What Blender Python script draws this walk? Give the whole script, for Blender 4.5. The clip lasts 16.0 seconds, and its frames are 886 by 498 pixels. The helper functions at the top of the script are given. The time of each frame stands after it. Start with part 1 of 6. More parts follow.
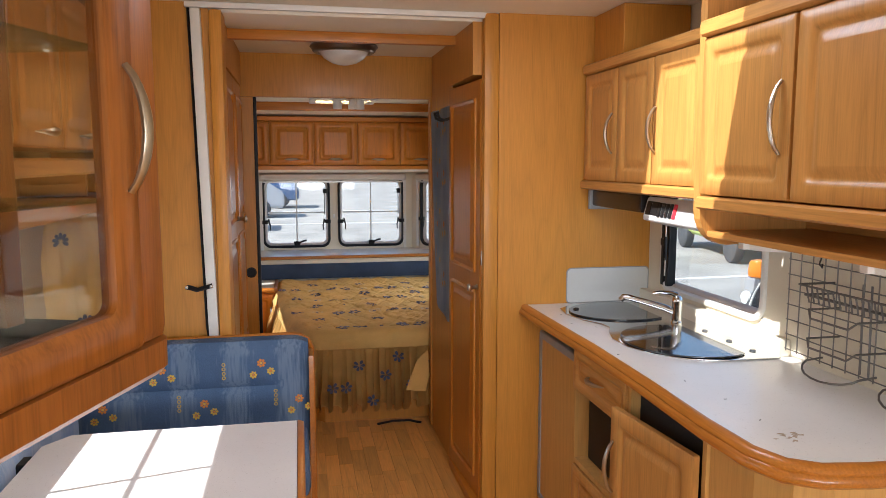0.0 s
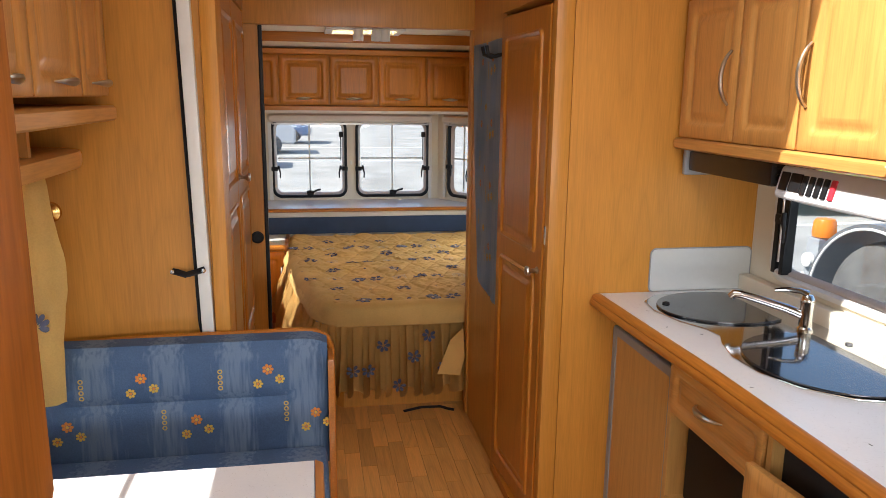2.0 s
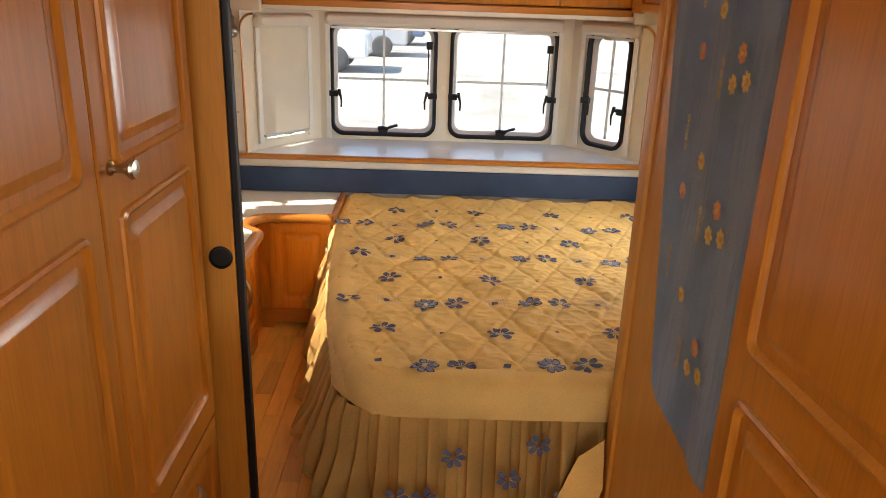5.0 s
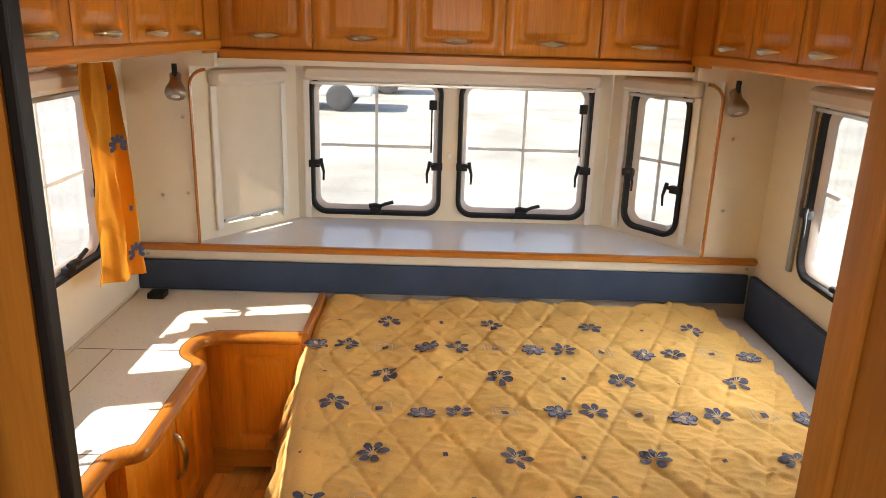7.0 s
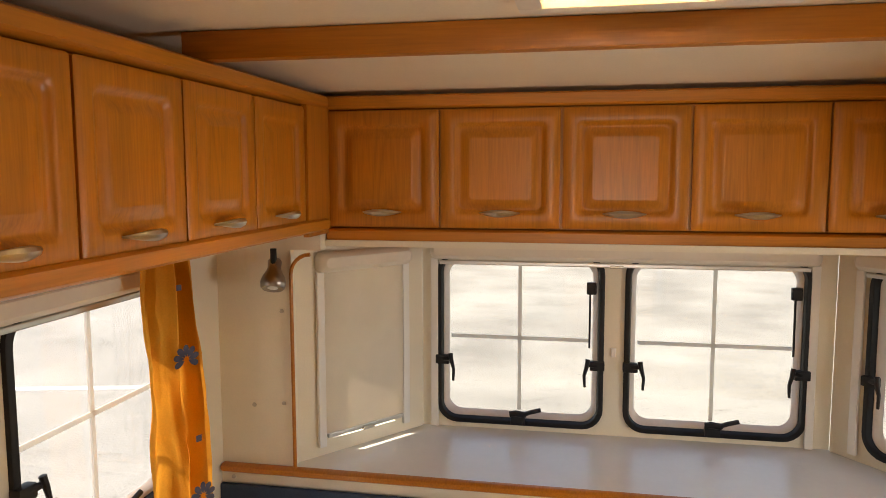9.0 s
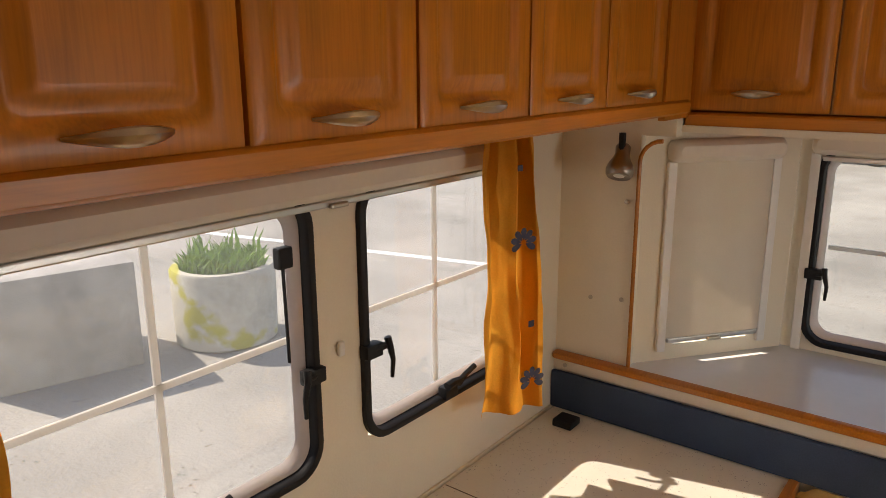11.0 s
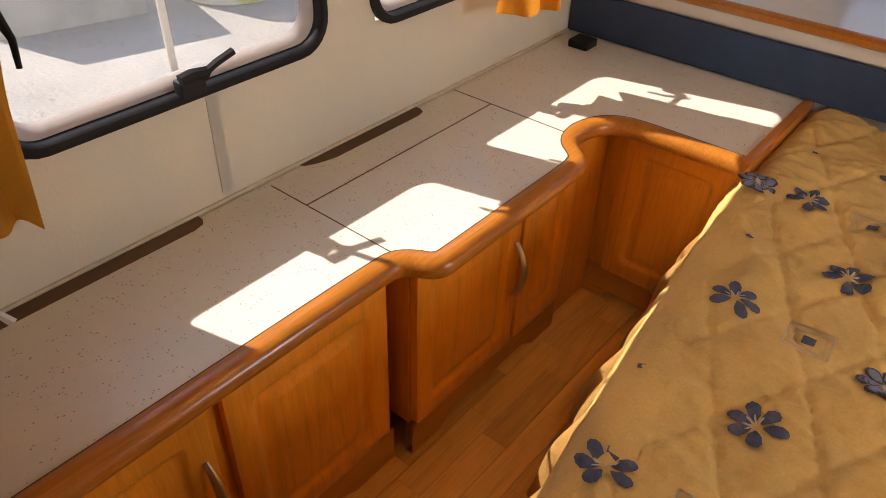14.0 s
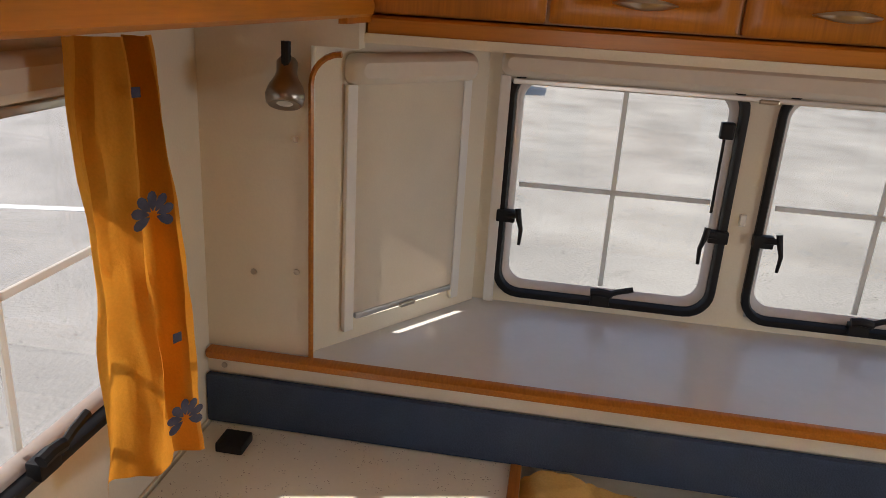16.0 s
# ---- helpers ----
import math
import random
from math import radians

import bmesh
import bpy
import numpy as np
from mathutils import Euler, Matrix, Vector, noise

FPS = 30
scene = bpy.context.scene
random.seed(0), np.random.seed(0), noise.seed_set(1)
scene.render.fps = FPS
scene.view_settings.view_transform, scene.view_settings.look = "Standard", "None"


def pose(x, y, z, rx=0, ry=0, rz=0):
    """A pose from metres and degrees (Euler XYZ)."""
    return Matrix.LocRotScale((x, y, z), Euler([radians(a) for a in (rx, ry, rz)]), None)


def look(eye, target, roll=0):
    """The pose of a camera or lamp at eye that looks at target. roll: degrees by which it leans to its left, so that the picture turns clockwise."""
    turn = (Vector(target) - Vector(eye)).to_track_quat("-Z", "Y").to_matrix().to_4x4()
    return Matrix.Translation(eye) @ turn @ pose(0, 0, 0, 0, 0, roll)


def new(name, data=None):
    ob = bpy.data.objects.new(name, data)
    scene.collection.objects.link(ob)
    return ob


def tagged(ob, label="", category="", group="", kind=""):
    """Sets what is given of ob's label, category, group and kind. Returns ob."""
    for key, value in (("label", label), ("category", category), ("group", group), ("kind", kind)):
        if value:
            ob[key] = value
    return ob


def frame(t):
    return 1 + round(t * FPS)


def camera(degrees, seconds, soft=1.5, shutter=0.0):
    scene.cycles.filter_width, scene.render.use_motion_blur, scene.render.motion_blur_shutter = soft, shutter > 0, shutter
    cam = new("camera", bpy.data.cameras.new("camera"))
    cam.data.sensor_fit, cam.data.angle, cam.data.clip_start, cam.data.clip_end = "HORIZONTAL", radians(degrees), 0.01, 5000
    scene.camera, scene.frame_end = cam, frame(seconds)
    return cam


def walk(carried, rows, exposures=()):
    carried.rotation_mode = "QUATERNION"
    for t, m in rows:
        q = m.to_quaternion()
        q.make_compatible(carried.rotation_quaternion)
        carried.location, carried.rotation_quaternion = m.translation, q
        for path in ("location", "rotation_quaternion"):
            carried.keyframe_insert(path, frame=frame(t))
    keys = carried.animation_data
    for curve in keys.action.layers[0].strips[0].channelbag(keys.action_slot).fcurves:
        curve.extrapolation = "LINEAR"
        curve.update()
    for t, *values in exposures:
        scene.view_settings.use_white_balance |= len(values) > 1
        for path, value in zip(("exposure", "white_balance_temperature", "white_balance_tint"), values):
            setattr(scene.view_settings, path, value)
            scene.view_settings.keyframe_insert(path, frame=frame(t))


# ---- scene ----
cam = camera(62.1, 16.0, soft=0.8)
PATH = [
    (0, (0.097, 0.286, 1.5), (0.479, 2.235, 1.262), 0.0),
    (0.5, (0.085, 0.464, 1.504), (0.453, 2.411, 1.235), 0.4),
    (1, (0.091, 0.717, 1.504), (0.445, 2.66, 1.195), 0.6),
    (1.5, (0.08, 0.825, 1.528), (0.426, 2.761, 1.165), 0.8),
    (2, (0.085, 0.947, 1.545), (0.433, 2.873, 1.136), 0.7),
    (2.5, (0.132, 1.176, 1.564), (0.451, 3.109, 1.165), 0.4),
    (3, (0.181, 1.41, 1.561), (0.457, 3.348, 1.149), 0.7),
    (3.5, (0.211, 1.721, 1.547), (0.427, 3.659, 1.102), 1.1),
    (4, (0.276, 2.038, 1.54), (0.408, 3.968, 1.032), 1.6),
    (4.2, (0.311, 2.172, 1.535), (0.394, 4.095, 0.992), 1.7),
    (6.3, (0.326, 3.28, 1.492), (0.358, 5.146, 0.751), 1.9),
    (6.5, (0.344, 3.341, 1.492), (0.363, 5.18, 0.826), 1.4),
    (7, (0.333, 3.523, 1.561), (0.36, 5.453, 0.978), 1.8),
    (7.5, (0.298, 3.66, 1.595), (0.324, 5.611, 1.155), 2.0),
    (8, (0.296, 3.808, 1.615), (0.259, 5.781, 1.292), 1.5),
    (8.5, (0.303, 4.007, 1.619), (0.147, 5.986, 1.377), 1.0),
    (9, (0.293, 4.195, 1.625), (-0.086, 6.147, 1.42), -0.1),
    (9.5, (0.228, 4.288, 1.643), (-0.418, 6.17, 1.442), -1.3),
    (9.7, (0.214, 4.311, 1.648), (-0.553, 6.147, 1.438), -1.7),
    (11.8, (0.262, 4.347, 1.516), (-1.006, 5.708, 0.782), 0.0),
    (12, (0.265, 4.343, 1.499), (-0.997, 5.673, 0.699), 0.2),
    (12.5, (0.262, 4.318, 1.46), (-0.954, 5.585, 0.502), 0.9),
    (13, (0.263, 4.309, 1.416), (-0.898, 5.527, 0.336), 1.2),
    (13.5, (0.264, 4.302, 1.38), (-0.82, 5.504, 0.207), 1.6),
    (14, (0.275, 4.318, 1.354), (-0.724, 5.556, 0.143), 1.7),
    (14.5, (0.218, 4.389, 1.365), (-0.574, 5.817, 0.209), 3.0),
    (15, (0.104, 4.486, 1.412), (-0.439, 6.118, 0.39), 3.9),
    (15.5, (0.018, 4.613, 1.452), (-0.342, 6.387, 0.601), 3.9),
    (16, (-0.08, 4.831, 1.505), (-0.349, 6.704, 0.856), 3.6),
]
EXPOSURES = [(0, 0.93, 5950, 12), (1.5, 1.02, 6050, 12), (3, 1.15, 6300, 11), (4, 1.36, 6550, 10), (6.5, 1.6, 6900, 14), (7.2, 1.36, 7050, 12), (8.2, 1.13, 7350, 12), (9.5, 1.08, 7700, 15), (12, 0.42, 7200, 17), (12.9, 0.72, 7100, 18), (14, 0.98, 7050, 19), (16, 0.5, 6850, 16)]
walk(cam, [(t, look(eye, target, roll)) for t, eye, target, roll in PATH], EXPOSURES)

# ---- light: sun from the side windows, sky ----
SUN_TRAVEL = Vector((0.25, 0.06, -0.267)).normalized()
world = bpy.data.worlds.new("sky")
scene.world = world
world.use_nodes = True
wn = world.node_tree.nodes
sky = wn.new("ShaderNodeTexSky")
sky.sky_type, sky.sun_disc = "NISHITA", False
sky.sun_elevation = math.asin(-SUN_TRAVEL.z)
sky.sun_rotation = math.atan2(-SUN_TRAVEL.x, -SUN_TRAVEL.y)
world.node_tree.links.new(sky.outputs[0], wn["Background"].inputs[0])
wn["Background"].inputs[1].default_value = 0.15
sun = new("sun", bpy.data.lights.new("sun", "SUN"))
sun.data.energy, sun.data.angle, sun.data.color = 5.0, radians(0.6), (1, 0.95, 0.86)
sun.matrix_world = look((0, 0, 30), Vector((0, 0, 30)) + SUN_TRAVEL)


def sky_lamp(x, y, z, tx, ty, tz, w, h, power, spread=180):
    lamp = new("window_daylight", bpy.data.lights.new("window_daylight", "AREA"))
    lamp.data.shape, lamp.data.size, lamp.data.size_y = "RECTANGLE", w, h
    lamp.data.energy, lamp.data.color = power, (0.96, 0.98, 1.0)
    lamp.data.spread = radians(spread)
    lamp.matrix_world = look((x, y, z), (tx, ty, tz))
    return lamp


LW, RW = -0.79, 1.575          # side walls
# added fill lamps: unseen front opening, bedroom vent, unseen roof opening, bedside window
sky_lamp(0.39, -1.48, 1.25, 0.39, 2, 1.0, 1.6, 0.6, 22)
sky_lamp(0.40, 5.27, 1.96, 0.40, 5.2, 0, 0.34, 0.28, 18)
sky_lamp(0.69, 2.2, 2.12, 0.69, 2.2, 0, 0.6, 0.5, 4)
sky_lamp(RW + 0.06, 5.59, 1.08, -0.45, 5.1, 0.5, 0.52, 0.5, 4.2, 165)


# ---- materials ----
def material(name, base, rough=0.5, metal=0.0, spread=0.12, scale=6.0, stretch=(1, 1, 1), fine=60.0, bump=0.05, coat=0.0, trans=0.0, random_tint=0.0):
    m = bpy.data.materials.new(name)
    m.use_nodes = True
    nt = m.node_tree
    b = nt.nodes["Principled BSDF"]
    lk = nt.links.new
    co = nt.nodes.new("ShaderNodeTexCoord")
    mp = nt.nodes.new("ShaderNodeMapping")
    mp.inputs["Scale"].default_value = stretch
    lk(co.outputs["Object"], mp.inputs[0])
    big = nt.nodes.new("ShaderNodeTexNoise")
    big.inputs["Scale"].default_value, big.inputs["Detail"].default_value = scale, 4
    small = nt.nodes.new("ShaderNodeTexNoise")
    small.inputs["Scale"].default_value, small.inputs["Detail"].default_value = fine, 3
    lk(mp.outputs[0], big.inputs[0])
    lk(mp.outputs[0], small.inputs[0])
    add = nt.nodes.new("ShaderNodeMath")
    add.operation = "MULTIPLY_ADD"
    lk(small.outputs[0], add.inputs[0])
    add.inputs[1].default_value = 0.5
    lk(big.outputs[0], add.inputs[2])
    ramp = nt.nodes.new("ShaderNodeValToRGB")
    lo = [c * (1 - spread) for c in base]
    hi = [min(1, c * (1 + spread)) for c in base]
    ramp.color_ramp.elements[0].position, ramp.color_ramp.elements[1].position = 0.5, 1.0
    ramp.color_ramp.elements[0].color, ramp.color_ramp.elements[1].color = (*lo, 1), (*hi, 1)
    lk(add.outputs[0], ramp.inputs[0])
    out = ramp.outputs[0]
    if random_tint:
        info = nt.nodes.new("ShaderNodeObjectInfo")
        rr = nt.nodes.new("ShaderNodeMapRange")
        rr.inputs[3].default_value, rr.inputs[4].default_value = 1 - random_tint, 1 + random_tint
        lk(info.outputs["Random"], rr.inputs[0])
        hs = nt.nodes.new("ShaderNodeHueSaturation")
        lk(rr.outputs[0], hs.inputs["Value"])
        lk(out, hs.inputs["Color"])
        out = hs.outputs[0]
    lk(out, b.inputs["Base Color"])
    b.inputs["Roughness"].default_value, b.inputs["Metallic"].default_value = rough, metal
    b.inputs["Coat Weight"].default_value = coat
    b.inputs["Coat Roughness"].default_value = 0.15
    if bump:
        bp = nt.nodes.new("ShaderNodeBump")
        bp.inputs["Strength"].default_value, bp.inputs["Distance"].default_value = bump, 0.01
        lk(small.outputs[0], bp.inputs["Height"])
        lk(bp.outputs[0], b.inputs["Normal"])
    if trans:
        tr = nt.nodes.new("ShaderNodeBsdfTranslucent")
        lk(out, tr.inputs[0])
        mx = nt.nodes.new("ShaderNodeMixShader")
        mx.inputs[0].default_value = trans
        lk(b.outputs[0], mx.inputs[1])
        lk(tr.outputs[0], mx.inputs[2])
        lk(mx.outputs[0], nt.nodes["Material Output"].inputs[0])
    return m


def wood(name, base, axis="z", contrast=0.3, rough=0.38, coat=0.25, tint=0.05, figure=1.0):
    """Grain along one axis: long streaks, cathedral figure, fine pores."""
    m = bpy.data.materials.new(name)
    m.use_nodes = True
    nt = m.node_tree
    b = nt.nodes["Principled BSDF"]
    lk = nt.links.new
    co = nt.nodes.new("ShaderNodeTexCoord")
    info = nt.nodes.new("ShaderNodeObjectInfo")
    shift = nt.nodes.new("ShaderNodeVectorMath")
    shift.operation = "MULTIPLY_ADD"
    comb = nt.nodes.new("ShaderNodeCombineXYZ")
    for i in range(3):
        lk(info.outputs["Random"], comb.inputs[i])
    lk(comb.outputs[0], shift.inputs[0])
    shift.inputs[1].default_value = (7, 5, 3)
    lk(co.outputs["Object"], shift.inputs[2])
    s = {"x": (0.09, 1, 1), "y": (1, 0.09, 1), "z": (1, 1, 0.09)}[axis]

    def noise_at(scale, detail, dist, k):
        mp = nt.nodes.new("ShaderNodeMapping")
        mp.inputs["Scale"].default_value = [v ** k for v in s]
        lk(shift.outputs[0], mp.inputs[0])
        n = nt.nodes.new("ShaderNodeTexNoise")
        n.inputs["Scale"].default_value, n.inputs["Detail"].default_value, n.inputs["Distortion"].default_value = scale, detail, dist
        lk(mp.outputs[0], n.inputs[0])
        return n
    def calc(op, x, y=None, z=None):
        n = nt.nodes.new("ShaderNodeMath")
        n.operation = op
        for k, v in enumerate((x, y, z)):
            if v is None:
                continue
            if isinstance(v, (int, float)):
                n.inputs[k].default_value = v
            else:
                lk(v, n.inputs[k])
        return n.outputs[0]
    fig = noise_at(4.5, 2, 0.3, 1.0)
    ring = calc("POWER", calc("ABSOLUTE", calc("SINE", calc("MULTIPLY", fig.outputs[0], 46))), 0.45)
    pores = noise_at(210, 4, 0.0, 1.25)
    broad = noise_at(2.2, 3, 0.0, 0.5)
    total = calc("MULTIPLY_ADD", ring, 0.26 * figure, calc("MULTIPLY_ADD", pores.outputs[0], 0.75, calc("MULTIPLY", broad.outputs[0], 0.45)))
    ramp = nt.nodes.new("ShaderNodeValToRGB")
    e = ramp.color_ramp.elements
    e[0].position, e[1].position = 0.52, 0.95
    e[0].color = (*[c * (1 - contrast * 1.25) for c in base], 1)
    e[1].color = (*[min(1, c * (1 + contrast * 0.7)) for c in base], 1)
    lk(total, ramp.inputs[0])
    rr = nt.nodes.new("ShaderNodeMapRange")
    rr.inputs[3].default_value, rr.inputs[4].default_value = 1 - tint, 1 + tint
    lk(info.outputs["Random"], rr.inputs[0])
    hs = nt.nodes.new("ShaderNodeHueSaturation")
    lk(rr.outputs[0], hs.inputs["Value"])
    lk(ramp.outputs[0], hs.inputs["Color"])
    lk(hs.outputs[0], b.inputs["Base Color"])
    b.inputs["Roughness"].default_value, b.inputs["Coat Weight"].default_value, b.inputs["Coat Roughness"].default_value = rough, coat, 0.16
    b.inputs["Specular IOR Level"].default_value = 0.36
    bp = nt.nodes.new("ShaderNodeBump")
    bp.inputs["Strength"].default_value, bp.inputs["Distance"].default_value = 0.06, 0.004
    lk(pores.outputs[0], bp.inputs["Height"])
    lk(bp.outputs[0], b.inputs["Normal"])
    return m


CHERRY = (0.47, 0.172, 0.019)
HONEY = (0.57, 0.25, 0.036)
M_DOOR = wood("cherry_door", CHERRY, "z", 0.14, 0.28, 0.25)
M_OVER = wood("cherry_overhead_door", (0.50, 0.182, 0.016), "z", 0.17, 0.36, 0.06)
# cherry brightened in colour to stand in for light bounced onto the low cabinets
M_LOW = wood("bounce_lit_low_door", (0.74, 0.265, 0.022), "z", 0.14, 0.32, 0.14)
# kitchen oak with the display cabinet's shadow darkened into its colour
M_OAK = wood("shaded_oak_cabinet", (0.30, 0.10, 0.016), "z", 0.28, 0.36, 0.1)
M_DOOR_Y = wood("cherry_rail_y", (0.52, 0.192, 0.019), "y", 0.13, 0.38, 0.08)
M_DOOR_X = wood("cherry_rail_x", (0.52, 0.192, 0.019), "x", 0.13, 0.38, 0.08)
M_PANEL = wood("honey_panel", HONEY, "z", 0.12, 0.42, 0.08, figure=0.8)
M_RIM = wood("orange_rim", (0.50, 0.175, 0.022), "y", 0.2, 0.28, 0.35, figure=0.4)
M_KITCHEN = wood("oak_kitchen_door", (0.54, 0.258, 0.066), "z", 0.16, 0.33, 0.2)
M_KITCHEN_Y = wood("oak_kitchen_rail", (0.54, 0.258, 0.066), "y", 0.18, 0.33, 0.2)
M_KITCHEN_X = wood("oak_kitchen_rail_x", (0.54, 0.258, 0.066), "x", 0.18, 0.33, 0.2)
M_PALE = wood("pale_side_panel", (0.62, 0.345, 0.10), "z", 0.1, 0.45, 0.05)
M_FLOOR = wood("laminate_strip", (0.72, 0.355, 0.088), "y", 0.14, 0.35, 0.2, tint=0.17)
M_WALL = material("cream_wall_board", (0.76, 0.70, 0.57), 0.6, spread=0.04, scale=3, fine=180, bump=0.06)
M_CEIL = material("cream_ceiling_board", (0.86, 0.79, 0.65), 0.65, spread=0.04, scale=2, fine=150, bump=0.06)
M_WHITE = material("white_plastic", (0.78, 0.77, 0.73), 0.4, spread=0.03, bump=0.01)
M_BLIND = material("cream_blind_cloth", (0.76, 0.70, 0.60), 0.8, spread=0.05, fine=300, bump=0.05, trans=0.25)
M_BLACK = material("black_rubber", (0.009, 0.009, 0.010), 0.5, spread=0.2, bump=0.02)
M_BLACK.node_tree.nodes["Principled BSDF"].inputs["Specular IOR Level"].default_value = 0.3
M_GREY = material("grey_trim", (0.30, 0.31, 0.32), 0.45, spread=0.08)
M_STEEL = material("polished_steel", (0.62, 0.62, 0.61), 0.09, 1.0, spread=0.03, bump=0.0)
M_NICKEL = material("brushed_nickel", (0.52, 0.48, 0.41), 0.28, 1.0, spread=0.08, bump=0.02)
M_BRASS = material("brass", (0.70, 0.46, 0.16), 0.2, 1.0, spread=0.06, bump=0.0)
M_ALU = material("aluminium", (0.62, 0.62, 0.6), 0.35, 1.0, spread=0.05)
M_PIPING = material("ivory_piping", (0.70, 0.62, 0.45), 0.8)
M_WIRE = material("dull_wire_steel", (0.22, 0.21, 0.20), 0.35, 0.9, spread=0.1, bump=0.0)
# near-black: shade painted in kitchen cavities, also the nicks and cabinet floor
M_DARK = material("cavity_shade_and_nicks", (0.02, 0.018, 0.016), 0.8)
M_RED = material("red_switch", (0.6, 0.03, 0.05), 0.4)
M_NAVY = material("navy_upholstery", (0.034, 0.058, 0.108), 0.9, spread=0.25, fine=260, bump=0.25)
M_SHEET = material("grey_mattress_cover", (0.44, 0.43, 0.43), 0.9, spread=0.1, fine=90, bump=0.3)
M_QUILT = material("yellow_quilt_cotton", (0.63, 0.41, 0.13), 0.88, spread=0.14, scale=7, fine=200, bump=0.12)


def creased(m, scale, strength):
    """Soft irregular creases over the weave of a cloth."""
    nt = m.node_tree
    b = nt.nodes["Principled BSDF"]
    co = nt.nodes.new("ShaderNodeTexCoord")
    n = nt.nodes.new("ShaderNodeTexNoise")
    n.noise_type = "RIDGED_MULTIFRACTAL"
    n.inputs["Scale"].default_value, n.inputs["Detail"].default_value, n.inputs["Distortion"].default_value = scale, 3, 0.8
    nt.links.new(co.outputs["Object"], n.inputs[0])
    bp = nt.nodes.new("ShaderNodeBump")
    bp.inputs["Strength"].default_value, bp.inputs["Distance"].default_value = strength, 0.006
    nt.links.new(n.outputs[0], bp.inputs["Height"])
    old = b.inputs["Normal"].links[0].from_node
    nt.links.new(bp.outputs[0], old.inputs["Normal"])
    return m


creased(M_QUILT, 9.0, 0.5)
M_SKIRT = material("ochre_bed_skirt", (0.72, 0.435, 0.125), 0.85, spread=0.16, scale=5, fine=220, bump=0.12)
M_PETAL = material("slate_blue_print", (0.075, 0.085, 0.13), 0.9, spread=0.3, scale=40, bump=0.1)
M_PETAL2 = material("pale_blue_print", (0.20, 0.22, 0.29), 0.9, spread=0.3, scale=40, bump=0.1)
M_SILVER = material("silver_print", (0.55, 0.52, 0.45), 0.9)
M_CURTAIN = material("yellow_curtain_cotton", (0.78, 0.42, 0.06), 0.85, spread=0.1, scale=5, fine=220, bump=0.12, trans=0.42)
M_ORANGE = material("orange_embroidery", (0.72, 0.26, 0.05), 0.8)
M_YELLOW = material("yellow_embroidery", (0.72, 0.48, 0.08), 0.8)


def speckled(name, base, specks, density, rough=0.3, spread=0.04, scale=4, fine=120, bump=0.02):
    m = material(name, base, rough, spread=spread, scale=scale, fine=fine, bump=bump)
    nt = m.node_tree
    b = nt.nodes["Principled BSDF"]
    old = b.inputs["Base Color"].links[0].from_socket
    co = nt.nodes.new("ShaderNodeTexCoord")
    v = nt.nodes.new("ShaderNodeTexVoronoi")
    v.inputs["Scale"].default_value = density
    nt.links.new(co.outputs["Object"], v.inputs[0])
    n = nt.nodes.new("ShaderNodeTexNoise")
    n.inputs["Scale"].default_value = density * 0.35
    nt.links.new(co.outputs["Object"], n.inputs[0])
    ma = nt.nodes.new("ShaderNodeMath")
    ma.operation = "LESS_THAN"
    nt.links.new(v.outputs["Distance"], ma.inputs[0])
    mb = nt.nodes.new("ShaderNodeMath")
    mb.operation = "MULTIPLY"
    th = nt.nodes.new("ShaderNodeMath")
    th.operation = "GREATER_THAN"
    nt.links.new(n.outputs[0], th.inputs[0])
    th.inputs[1].default_value = 0.56
    ma.inputs[1].default_value = 0.22
    nt.links.new(ma.outputs[0], mb.inputs[0])
    nt.links.new(th.outputs[0], mb.inputs[1])
    mix = nt.nodes.new("ShaderNodeMix")
    mix.data_type = "RGBA"
    nt.links.new(mb.outputs[0], mix.inputs[0])
    nt.links.new(old, mix.inputs[6])
    mix.inputs[7].default_value = (*specks, 1)
    nt.links.new(mix.outputs[2], b.inputs["Base Color"])
    return m


M_TOP = speckled("speckled_cream_laminate", (0.74, 0.70, 0.60), (0.30, 0.26, 0.22), 160)
M_COUNTER = speckled("white_worktop_laminate", (0.80, 0.79, 0.77), (0.6, 0.58, 0.55), 220, 0.28)


QUILT_STEP, QUILT_AT = (0.355, 0.421), (0.018, 4.48)


